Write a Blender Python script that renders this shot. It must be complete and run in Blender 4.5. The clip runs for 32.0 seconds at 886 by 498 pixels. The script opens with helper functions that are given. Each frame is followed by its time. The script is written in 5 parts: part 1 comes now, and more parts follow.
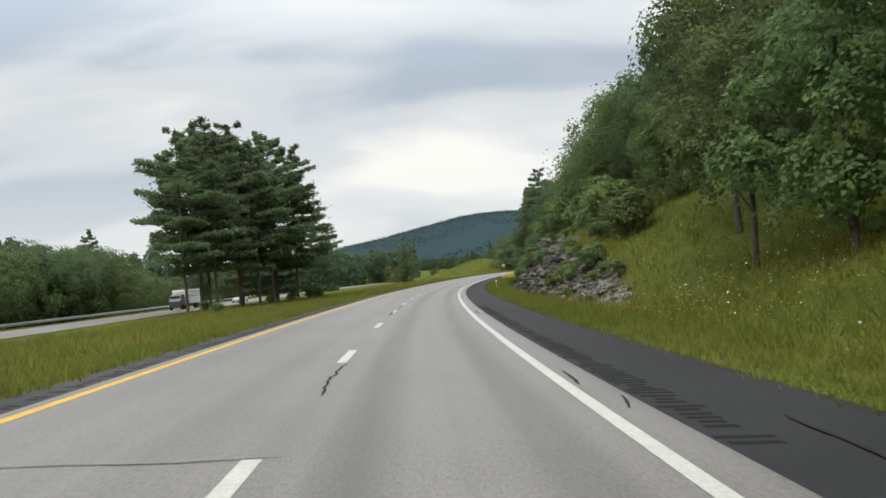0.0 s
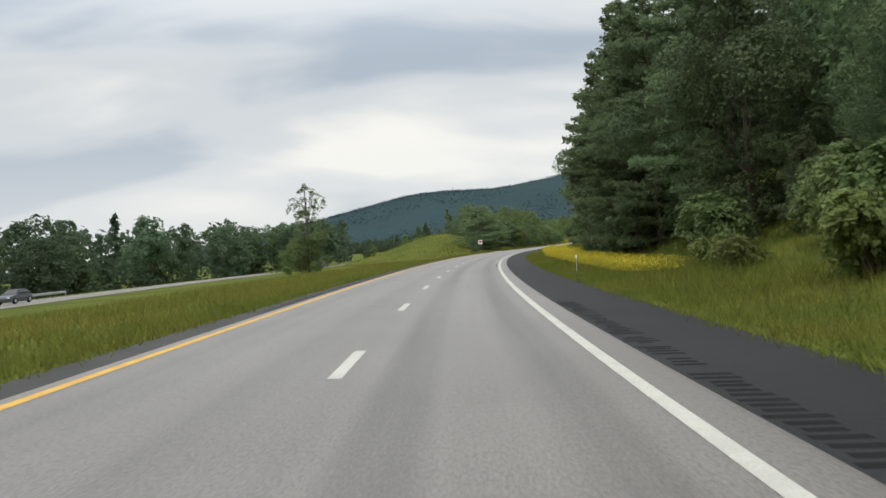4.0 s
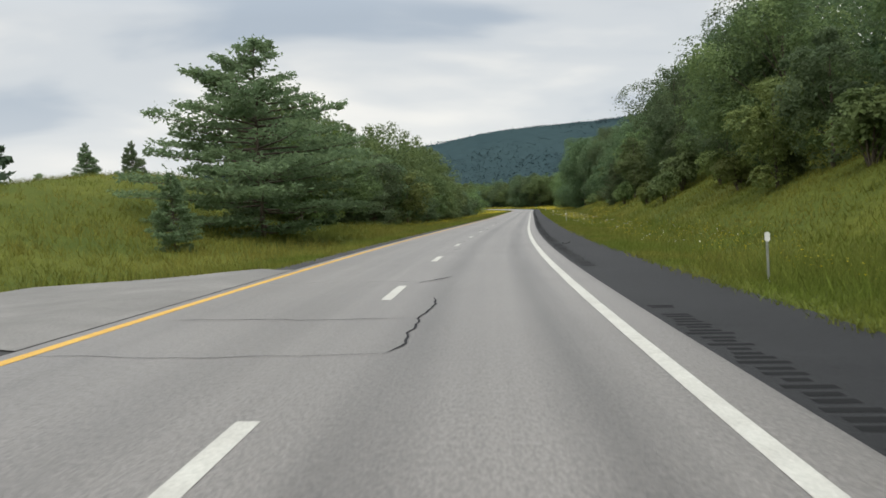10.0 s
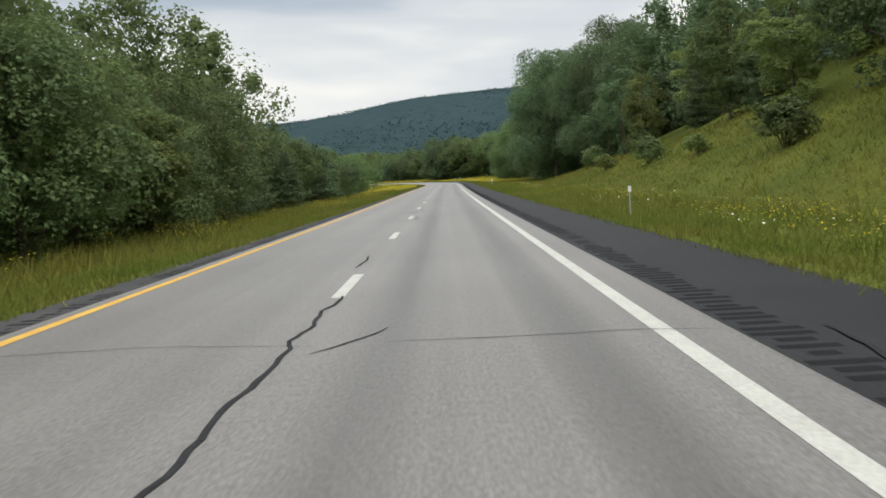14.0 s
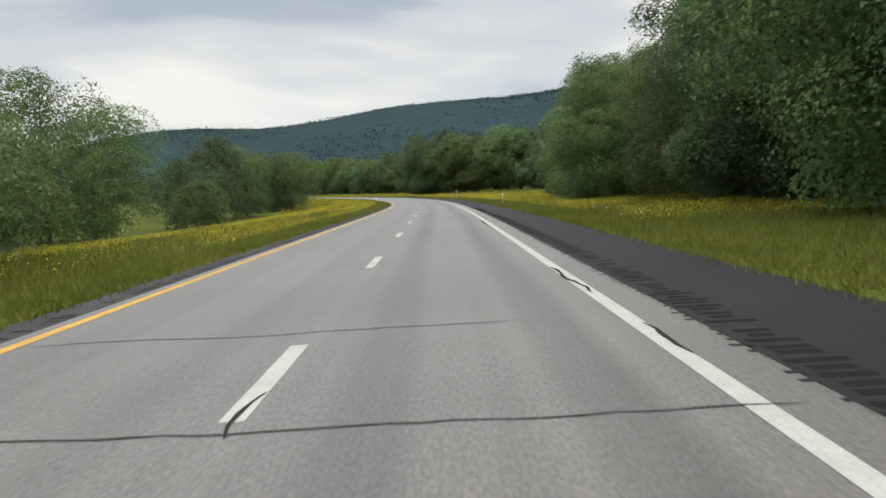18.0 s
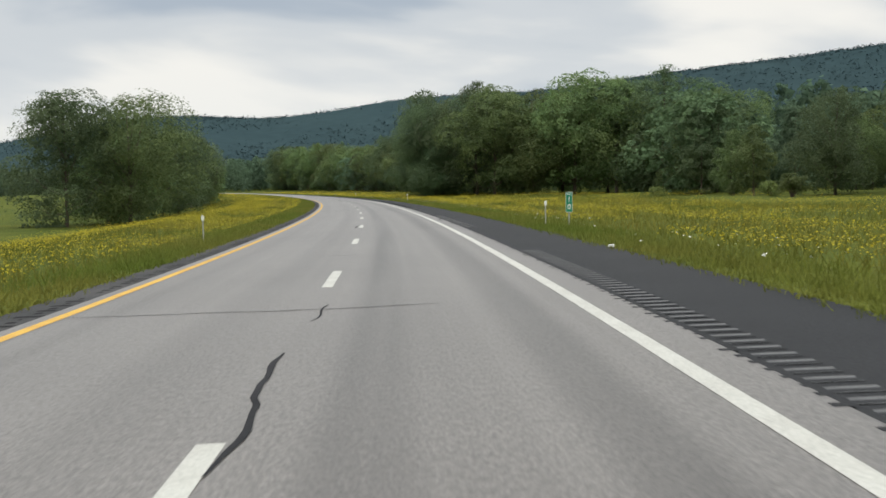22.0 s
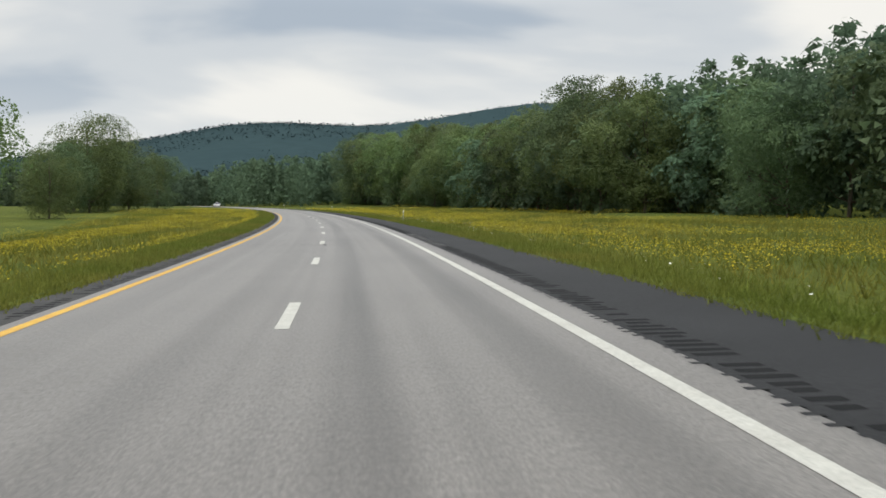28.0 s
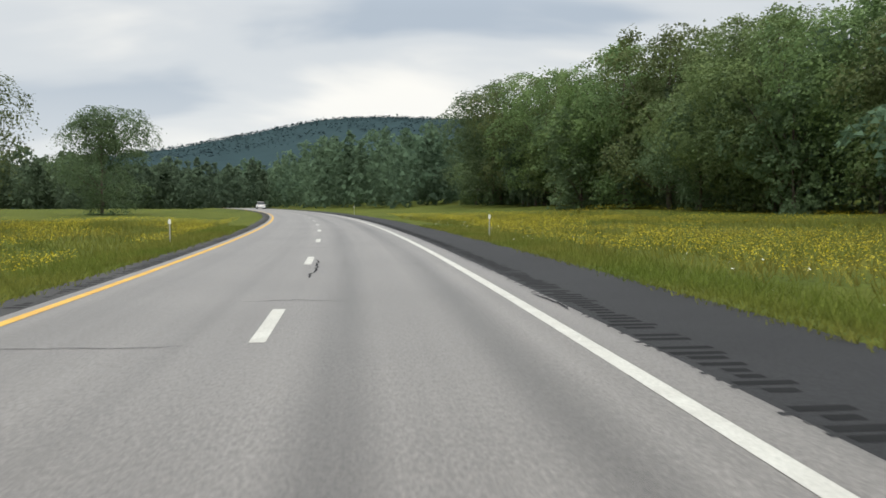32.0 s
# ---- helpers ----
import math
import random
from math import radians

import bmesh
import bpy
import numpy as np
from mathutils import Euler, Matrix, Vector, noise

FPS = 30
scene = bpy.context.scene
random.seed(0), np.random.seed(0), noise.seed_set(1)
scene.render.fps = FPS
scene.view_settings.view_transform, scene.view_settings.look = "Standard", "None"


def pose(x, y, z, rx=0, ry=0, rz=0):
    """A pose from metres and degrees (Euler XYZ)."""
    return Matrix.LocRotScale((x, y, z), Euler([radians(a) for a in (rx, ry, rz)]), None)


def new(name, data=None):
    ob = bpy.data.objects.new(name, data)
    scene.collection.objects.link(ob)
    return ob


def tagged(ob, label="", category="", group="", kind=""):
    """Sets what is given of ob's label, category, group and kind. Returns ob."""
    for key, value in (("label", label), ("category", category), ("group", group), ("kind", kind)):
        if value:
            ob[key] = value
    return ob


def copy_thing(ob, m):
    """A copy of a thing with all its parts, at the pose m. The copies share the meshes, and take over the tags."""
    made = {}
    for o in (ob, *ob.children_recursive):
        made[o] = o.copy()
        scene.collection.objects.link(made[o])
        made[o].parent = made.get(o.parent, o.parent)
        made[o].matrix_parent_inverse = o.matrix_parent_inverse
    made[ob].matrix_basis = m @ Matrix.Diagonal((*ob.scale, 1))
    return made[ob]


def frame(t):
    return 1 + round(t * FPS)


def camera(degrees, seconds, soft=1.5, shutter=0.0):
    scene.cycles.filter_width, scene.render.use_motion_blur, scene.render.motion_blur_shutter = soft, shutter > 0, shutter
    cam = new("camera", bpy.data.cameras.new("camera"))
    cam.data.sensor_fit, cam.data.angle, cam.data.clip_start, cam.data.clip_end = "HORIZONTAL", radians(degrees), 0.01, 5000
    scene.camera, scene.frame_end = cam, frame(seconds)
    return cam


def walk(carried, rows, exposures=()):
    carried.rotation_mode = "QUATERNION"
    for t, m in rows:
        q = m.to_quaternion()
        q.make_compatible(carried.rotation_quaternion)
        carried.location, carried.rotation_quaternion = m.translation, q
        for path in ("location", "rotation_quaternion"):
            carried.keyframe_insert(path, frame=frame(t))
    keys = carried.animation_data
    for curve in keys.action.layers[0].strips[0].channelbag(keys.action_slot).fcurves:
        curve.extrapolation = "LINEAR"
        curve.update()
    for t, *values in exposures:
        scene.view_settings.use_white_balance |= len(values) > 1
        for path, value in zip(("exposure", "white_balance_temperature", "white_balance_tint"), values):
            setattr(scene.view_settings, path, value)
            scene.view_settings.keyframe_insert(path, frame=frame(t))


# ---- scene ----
cam = camera(54.4, 32.0, soft=1.6, shutter=0.05)
PATH = [
    (0.0, pose(1.544, -3.032, 1.524, 91.288, 4.610, -2.265)),
    (1.0, pose(1.411, 27.720, 1.207, 90.119, 4.576, -2.799)),
    (2.0, pose(2.748, 60.451, 0.896, 90.153, 4.992, -3.586)),
    (3.0, pose(4.842, 92.553, 0.620, 90.287, 4.923, -4.591)),
    (6.0, pose(16.699, 186.785, 0.160, 88.753, 4.024, -8.570)),
    (7.0, pose(21.886, 216.997, 0.092, 88.925, 3.397, -9.263)),
    (8.0, pose(28.247, 248.818, 0.006, 88.205, 3.186, -11.478)),
    (9.0, pose(35.403, 279.195, -0.119, 87.369, 2.897, -12.851)),
    (10.0, pose(44.005, 310.976, -0.288, 87.366, 3.121, -13.433)),
    (11.0, pose(52.829, 340.917, -0.459, 87.177, 2.748, -15.393)),
    (12.0, pose(62.150, 370.240, -0.601, 86.685, 3.306, -17.113)),
    (13.0, pose(73.105, 401.594, -0.728, 85.875, 3.991, -18.766)),
    (14.0, pose(83.154, 430.026, -0.822, 85.271, 4.087, -19.104)),
    (15.0, pose(93.518, 459.365, -0.900, 85.087, 3.660, -19.902)),
    (18.0, pose(125.474, 550.722, -0.879, 86.125, 2.718, -19.910)),
    (19.0, pose(135.901, 580.078, -0.843, 85.793, 2.328, -20.819)),
    (20.0, pose(146.055, 609.361, -0.858, 85.700, 1.597, -20.592)),
    (21.0, pose(156.480, 640.066, -0.909, 85.921, 1.153, -19.937)),
    (22.0, pose(165.843, 669.585, -0.937, 86.147, 0.912, -19.075)),
    (23.0, pose(174.480, 700.204, -0.939, 86.643, 0.355, -18.176)),
    (24.0, pose(181.729, 730.296, -0.899, 87.152, 0.596, -16.843)),
    (25.0, pose(188.258, 760.934, -0.824, 87.255, 0.117, -15.931)),
    (26.0, pose(193.842, 791.681, -0.729, 87.453, -0.078, -14.287)),
    (29.0, pose(205.761, 882.303, -0.410, 87.348, 0.115, -10.891)),
    (30.0, pose(208.252, 912.603, -0.243, 87.681, 0.249, -8.644)),
    (31.0, pose(209.710, 943.790, -0.034, 88.100, -0.015, -6.997)),
    (32.0, pose(210.486, 975.285, 0.202, 87.334, 0.112, -5.826)),
]
walk(cam, PATH, exposures=[(0.0, 0.14, 6720, 8), (1.0, 0.12, 6720, 8), (3.0, 0.08, 6720, 8), (7.0, 0.06, 6720, 8), (9.0, 0.06, 6720, 8), (13.0, 0.14, 6720, 8), (15.0, 0.14, 6720, 8), (18.0, 0.05, 6720, 8), (20.0, -0.05, 6720, 8), (22.0, 0.01, 6720, 8), (24.0, -0.06, 6720, 8), (26.0, -0.07, 6720, 8), (29.0, 0.07, 6720, 8), (30.0, 0.1, 6720, 8), (31.0, -0.02, 6720, 8), (32.0, 0.14, 6720, 8)])

# ---- world and light: a bright, thinly overcast day ----
SUN_UP, SUN_TURN = 52.0, 200.0
world = bpy.data.worlds.new("overcast_sky")
scene.world = world
world.use_nodes = True
wt = world.node_tree
wt.nodes.clear()


def wnode(kind, operation="", data_type="", blend_type=""):
    n = wt.nodes.new(kind)
    if operation:
        n.operation = operation
    if data_type:
        n.data_type = data_type
    if blend_type:
        n.blend_type = blend_type
    return n


def wlink(a, b):
    wt.links.new(a, b)


w_out = wnode("ShaderNodeOutputWorld")
w_bg = wnode("ShaderNodeBackground")
w_bg.inputs["Strength"].default_value = 1.0
w_co = wnode("ShaderNodeTexCoord")
w_sky = wnode("ShaderNodeTexSky")
w_sky.sky_type = "NISHITA"
w_sky.sun_disc = False
w_sky.sun_elevation, w_sky.sun_rotation = radians(SUN_UP), radians(SUN_TURN)
w_dim = wnode("ShaderNodeMix", data_type="RGBA", blend_type="MULTIPLY")
w_dim.inputs["Factor"].default_value = 1.0
w_dim.inputs["B"].default_value = (0.1, 0.1, 0.1, 1)
wlink(w_sky.outputs["Color"], w_dim.inputs["A"])
# cloud layer: the direction is laid on a flat sheet overhead, so that clouds crowd towards the horizon
w_sep = wnode("ShaderNodeSeparateXYZ")
wlink(w_co.outputs["Generated"], w_sep.inputs[0])
w_up = wnode("ShaderNodeMath", operation="MAXIMUM")
w_up.inputs[1].default_value = 0.0
wlink(w_sep.outputs["Z"], w_up.inputs[0])
w_lift = wnode("ShaderNodeMath", operation="ADD")
w_lift.inputs[1].default_value = 0.34
wlink(w_up.outputs[0], w_lift.inputs[0])
w_div = wnode("ShaderNodeVectorMath", operation="DIVIDE")
w_cmb = wnode("ShaderNodeCombineXYZ")
for k in range(3):
    wlink(w_lift.outputs[0], w_cmb.inputs[k])
wlink(w_co.outputs["Generated"], w_div.inputs[0])
wlink(w_cmb.outputs[0], w_div.inputs[1])
w_map = wnode("ShaderNodeMapping")
w_map.inputs["Location"].default_value = (0.55, 0.3, 0.0)
w_map.inputs["Rotation"].default_value = (0, 0, radians(12))
w_map.inputs["Scale"].default_value = (0.75, 1.35, 1.0)
wlink(w_div.outputs[0], w_map.inputs["Vector"])
w_n1 = wnode("ShaderNodeTexNoise")
w_n1.inputs["Scale"].default_value = 1.5
w_n1.inputs["Detail"].default_value = 5.0
w_n1.inputs["Roughness"].default_value = 0.42
w_n1.inputs["Distortion"].default_value = 0.35
wlink(w_map.outputs[0], w_n1.inputs["Vector"])
w_ramp = wnode("ShaderNodeValToRGB")
cr = w_ramp.color_ramp
cr.interpolation = "EASE"
cr.elements[0].position, cr.elements[0].color = 0.36, (0.46, 0.53, 0.63, 1)
cr.elements[1].position, cr.elements[1].color = 0.64, (1.0, 0.985, 0.96, 1)
mid = cr.elements.new(0.48)
mid.color = (0.68, 0.72, 0.775, 1)
wlink(w_n1.outputs["Fac"], w_ramp.inputs["Fac"])
# the sheet is thin at the horizon and brightest overhead
w_grad = wnode("ShaderNodeMapRange")
w_grad.inputs["From Min"].default_value, w_grad.inputs["From Max"].default_value = 0.22, 0.9
w_grad.inputs["To Min"].default_value, w_grad.inputs["To Max"].default_value = 0.94, 2.9
wlink(w_sep.outputs["Z"], w_grad.inputs["Value"])
w_lit = wnode("ShaderNodeVectorMath", operation="SCALE")
wlink(w_ramp.outputs["Color"], w_lit.inputs[0])
wlink(w_grad.outputs[0], w_lit.inputs["Scale"])
w_haze = wnode("ShaderNodeMapRange")
w_haze.inputs["From Min"].default_value, w_haze.inputs["From Max"].default_value = 0.0, 0.16
w_haze.inputs["To Min"].default_value, w_haze.inputs["To Max"].default_value = 0.75, 0.0
wlink(w_sep.outputs["Z"], w_haze.inputs["Value"])
w_mixh = wnode("ShaderNodeMix", data_type="RGBA")
w_mixh.inputs["B"].default_value = (0.80, 0.82, 0.855, 1)
wlink(w_haze.outputs[0], w_mixh.inputs["Factor"])
wlink(w_lit.outputs[0], w_mixh.inputs["A"])
w_mix = wnode("ShaderNodeMix", data_type="RGBA")
w_mix.inputs["Factor"].default_value = 0.93
wlink(w_dim.outputs["Result"], w_mix.inputs["A"])
wlink(w_mixh.outputs["Result"], w_mix.inputs["B"])
wlink(w_mix.outputs["Result"], w_bg.inputs["Color"])
wlink(w_bg.outputs[0], w_out.inputs["Surface"])

sun_data = bpy.data.lights.new("sun", "SUN")
sun_data.energy, sun_data.angle, sun_data.color = 1.0, radians(14), (1.0, 0.96, 0.9)
sun = new("sun", sun_data)
sun.rotation_euler = Euler((radians(90 - SUN_UP), 0, radians(180 - SUN_TURN)))

# ---- materials ----


def material(name, colour, rough=0.85, spread=0.25, scale=3.0, fine=40.0, bump=0.3, second=None, island=0.0, translucent=0.0,
             stretch=(1, 1, 1), metal=0.0, blend=0.5, dist=0.02, gloss=0.3):
    """A rough surface with two scales of variation: wide blotches towards a second colour, and fine grain with relief."""
    m = bpy.data.materials.new(name)
    m.use_nodes = True
    nt = m.node_tree
    bs = nt.nodes["Principled BSDF"]
    co = nt.nodes.new("ShaderNodeTexCoord")
    mp = nt.nodes.new("ShaderNodeMapping")
    mp.inputs["Scale"].default_value = stretch
    nt.links.new(co.outputs["Object"], mp.inputs["Vector"])
    wide = nt.nodes.new("ShaderNodeTexNoise")
    wide.inputs["Scale"].default_value, wide.inputs["Detail"].default_value = scale, 5.0
    nt.links.new(mp.outputs[0], wide.inputs["Vector"])
    grain = nt.nodes.new("ShaderNodeTexNoise")
    grain.inputs["Scale"].default_value, grain.inputs["Detail"].default_value = fine, 4.0
    nt.links.new(mp.outputs[0], grain.inputs["Vector"])
    mix = nt.nodes.new("ShaderNodeMix")
    mix.data_type = "RGBA"
    mix.inputs["A"].default_value = (*colour, 1)
    mix.inputs["B"].default_value = (*(second or [c * (1 - spread) for c in colour]), 1)
    ramp = nt.nodes.new("ShaderNodeMapRange")
    ramp.inputs["From Min"].default_value, ramp.inputs["From Max"].default_value = blend - 0.14, blend + 0.14
    nt.links.new(wide.outputs["Fac"], ramp.inputs["Value"])
    nt.links.new(ramp.outputs[0], mix.inputs["Factor"])
    hsv = nt.nodes.new("ShaderNodeHueSaturation")
    val = nt.nodes.new("ShaderNodeMapRange")
    val.inputs["From Min"].default_value, val.inputs["From Max"].default_value = 0.25, 0.75
    val.inputs["To Min"].default_value, val.inputs["To Max"].default_value = 1 - spread, 1 + spread
    nt.links.new(grain.outputs["Fac"], val.inputs["Value"])
    last = val.outputs[0]
    if island:
        geo = nt.nodes.new("ShaderNodeNewGeometry")
        info = nt.nodes.new("ShaderNodeObjectInfo")
        r1 = nt.nodes.new("ShaderNodeMapRange")
        r1.inputs["To Min"].default_value, r1.inputs["To Max"].default_value = 1 - island, 1 + island
        nt.links.new(geo.outputs["Random Per Island"], r1.inputs["Value"])
        r2 = nt.nodes.new("ShaderNodeMapRange")
        r2.inputs["To Min"].default_value, r2.inputs["To Max"].default_value = 0.72, 1.28
        nt.links.new(info.outputs["Random"], r2.inputs["Value"])
        a = nt.nodes.new("ShaderNodeMath")
        a.operation = "MULTIPLY"
        nt.links.new(r1.outputs[0], a.inputs[0])
        nt.links.new(r2.outputs[0], a.inputs[1])
        b = nt.nodes.new("ShaderNodeMath")
        b.operation = "MULTIPLY"
        nt.links.new(a.outputs[0], b.inputs[0])
        nt.links.new(last, b.inputs[1])
        last = b.outputs[0]
        hue = nt.nodes.new("ShaderNodeMapRange")
        hue.inputs["To Min"].default_value, hue.inputs["To Max"].default_value = 0.475, 0.515
        nt.links.new(info.outputs["Random"], hue.inputs["Value"])
        nt.links.new(hue.outputs[0], hsv.inputs["Hue"])
    nt.links.new(mix.outputs["Result"], hsv.inputs["Color"])
    nt.links.new(last, hsv.inputs["Value"])
    nt.links.new(hsv.outputs["Color"], bs.inputs["Base Color"])
    bs.inputs["Roughness"].default_value, bs.inputs["Metallic"].default_value = rough, metal
    bs.inputs["Specular IOR Level"].default_value = gloss
    if bump:
        bp = nt.nodes.new("ShaderNodeBump")
        bp.inputs["Strength"].default_value, bp.inputs["Distance"].default_value = bump, dist
        nt.links.new(grain.outputs["Fac"], bp.inputs["Height"])
        nt.links.new(bp.outputs[0], bs.inputs["Normal"])
    if translucent:
        tr = nt.nodes.new("ShaderNodeBsdfTranslucent")
        nt.links.new(hsv.outputs["Color"], tr.inputs["Color"])
        ms = nt.nodes.new("ShaderNodeMixShader")
        ms.inputs[0].default_value = translucent
        nt.links.new(bs.outputs[0], ms.inputs[1])
        nt.links.new(tr.outputs[0], ms.inputs[2])
        nt.links.new(ms.outputs[0], nt.nodes["Material Output"].inputs["Surface"])
    return m


def road_material(name, colour, track, wide_scale):
    """Worn pavement: speckled stone, blotches, and darker wheel tracks that follow the lanes (UV: metres across, metres along)."""
    m = material(name, colour, 0.50, 0.28, wide_scale, 50.0, 0.55, second=[c * 0.88 for c in colour], dist=0.010, gloss=0.5)
    nt = m.node_tree
    bs = nt.nodes["Principled BSDF"]
    src = bs.inputs["Base Color"].links[0].from_socket
    uv = nt.nodes.new("ShaderNodeUVMap")
    uv.uv_map = "lanes"
    sep = nt.nodes.new("ShaderNodeSeparateXYZ")
    nt.links.new(uv.outputs[0], sep.inputs[0])
    # wheel tracks: a cosine with the lane's half width as its period
    ph = nt.nodes.new("ShaderNodeMath")
    ph.operation = "MULTIPLY_ADD"
    ph.inputs[1].default_value, ph.inputs[2].default_value = 2 * math.pi / 1.83, -2 * math.pi * 0.93 / 1.83
    nt.links.new(sep.outputs["X"], ph.inputs[0])
    cs = nt.nodes.new("ShaderNodeMath")
    cs.operation = "COSINE"
    nt.links.new(ph.outputs[0], cs.inputs[0])
    nz = nt.nodes.new("ShaderNodeTexNoise")
    nz.inputs["Scale"].default_value, nz.inputs["Detail"].default_value = 1.0, 4.0
    mp = nt.nodes.new("ShaderNodeMapping")
    mp.inputs["Scale"].default_value = (1.6, 0.05, 1)
    nt.links.new(uv.outputs[0], mp.inputs["Vector"])
    nt.links.new(mp.outputs[0], nz.inputs["Vector"])
    rg = nt.nodes.new("ShaderNodeMapRange")
    rg.inputs["From Min"].default_value, rg.inputs["From Max"].default_value = 0.0, 1.0
    nt.links.new(cs.outputs[0], rg.inputs["Value"])
    lane = nt.nodes.new("ShaderNodeMapRange")
    lane.inputs["From Min"].default_value, lane.inputs["From Max"].default_value = -0.5, 0.6
    lane.inputs["To Min"].default_value, lane.inputs["To Max"].default_value = 0.35, 1.0
    nt.links.new(sep.outputs["X"], lane.inputs["Value"])
    ml = nt.nodes.new("ShaderNodeMath")
    ml.operation = "MULTIPLY"
    nt.links.new(rg.outputs[0], ml.inputs[0])
    nt.links.new(nz.outputs["Fac"], ml.inputs[1])
    ml2 = nt.nodes.new("ShaderNodeMath")
    ml2.operation = "MULTIPLY"
    nt.links.new(ml.outputs[0], ml2.inputs[0])
    nt.links.new(lane.outputs[0], ml2.inputs[1])
    mx = nt.nodes.new("ShaderNodeMix")
    mx.data_type, mx.blend_type = "RGBA", "MULTIPLY"
    mx.inputs["B"].default_value = (track, track, track * 0.99, 1)
    nt.links.new(ml2.outputs[0], mx.inputs["Factor"])
    nt.links.new(src, mx.inputs["A"])
    # worn stones drawn out along the lanes, and fine streaks of rubber and oil
    last = mx.outputs["Result"]
    for sx, sy, low, high in ((30.0, 10.0, 0.74, 1.26), (3.4, 0.03, 0.92, 1.08), (0.9, 0.02, 0.95, 1.05)):
        at = nt.nodes.new("ShaderNodeMapping")
        at.inputs["Scale"].default_value = (sx, sy, 1)
        nt.links.new(uv.outputs[0], at.inputs["Vector"])
        streak = nt.nodes.new("ShaderNodeTexNoise")
        streak.inputs["Scale"].default_value, streak.inputs["Detail"].default_value = 1.0, 3.0
        nt.links.new(at.outputs[0], streak.inputs["Vector"])
        tone = nt.nodes.new("ShaderNodeMapRange")
        tone.inputs["From Min"].default_value, tone.inputs["From Max"].default_value = 0.3, 0.7
        tone.inputs["To Min"].default_value, tone.inputs["To Max"].default_value = low, high
        nt.links.new(streak.outputs["Fac"], tone.inputs["Value"])
        shade = nt.nodes.new("ShaderNodeHueSaturation")
        nt.links.new(last, shade.inputs["Color"])
        nt.links.new(tone.outputs[0], shade.inputs["Value"])
        last = shade.outputs[0]
    nt.links.new(last, bs.inputs["Base Color"])
    return m


def rock_material(name):
    """Broken schist: blocks of several greys, rusty and pale stains, dark joints between the blocks."""
    m = material(name, (0.142, 0.139, 0.116), 0.95, 0.5, 0.8, 13.0, 1.0, second=(0.060, 0.057, 0.046), dist=0.08)
    nt = m.node_tree
    bs = nt.nodes["Principled BSDF"]
    src = bs.inputs["Base Color"].links[0].from_socket
    co = nt.nodes.new("ShaderNodeTexCoord")
    mp = nt.nodes.new("ShaderNodeMapping")
    mp.inputs["Scale"].default_value = (1.5, 1.5, 3.4)
    mp.inputs["Rotation"].default_value = (0.25, 0.2, 0)
    warp = nt.nodes.new("ShaderNodeTexNoise")
    warp.inputs["Scale"].default_value, warp.inputs["Detail"].default_value = 1.4, 5.0
    nt.links.new(co.outputs["Object"], warp.inputs["Vector"])
    shift = nt.nodes.new("ShaderNodeVectorMath")
    shift.operation = "MULTIPLY_ADD"
    shift.inputs[1].default_value = (1.6, 1.6, 1.6)
    nt.links.new(warp.outputs["Color"], shift.inputs[0])
    nt.links.new(co.outputs["Object"], shift.inputs[2])
    nt.links.new(shift.outputs[0], mp.inputs["Vector"])
    vor = nt.nodes.new("ShaderNodeTexVoronoi")
    vor.inputs["Scale"].default_value = 3.2
    nt.links.new(mp.outputs[0], vor.inputs["Vector"])
    edge = nt.nodes.new("ShaderNodeTexVoronoi")
    edge.feature = "DISTANCE_TO_EDGE"
    edge.inputs["Scale"].default_value = 3.2
    nt.links.new(mp.outputs[0], edge.inputs["Vector"])
    sep = nt.nodes.new("ShaderNodeSeparateColor")
    nt.links.new(vor.outputs["Color"], sep.inputs[0])
    tone = nt.nodes.new("ShaderNodeMapRange")
    tone.inputs["To Min"].default_value, tone.inputs["To Max"].default_value = 0.5, 2.1
    nt.links.new(sep.outputs[0], tone.inputs["Value"])
    hs = nt.nodes.new("ShaderNodeHueSaturation")
    nt.links.new(src, hs.inputs["Color"])
    nt.links.new(tone.outputs[0], hs.inputs["Value"])
    rust = nt.nodes.new("ShaderNodeMix")
    rust.data_type = "RGBA"
    rust.inputs["B"].default_value = (0.135, 0.120, 0.092, 1)
    amount = nt.nodes.new("ShaderNodeMapRange")
    amount.inputs["From Min"].default_value, amount.inputs["From Max"].default_value, amount.inputs["To Max"].default_value = 0.6, 1.0, 0.8
    nt.links.new(sep.outputs[1], amount.inputs["Value"])
    nt.links.new(amount.outputs[0], rust.inputs["Factor"])
    nt.links.new(hs.outputs[0], rust.inputs["A"])
    joint = nt.nodes.new("ShaderNodeMapRange")
    joint.inputs["From Max"].default_value, joint.inputs["To Min"].default_value = 0.05, 0.6
    nt.links.new(edge.outputs["Distance"], joint.inputs["Value"])
    dark = nt.nodes.new("ShaderNodeMix")
    dark.data_type, dark.blend_type = "RGBA", "MULTIPLY"
    dark.inputs["Factor"].default_value = 1.0
    nt.links.new(rust.outputs["Result"], dark.inputs["A"])
    nt.links.new(joint.outputs[0], dark.inputs["B"])
    nt.links.new(dark.outputs["Result"], bs.inputs["Base Color"])
    return m


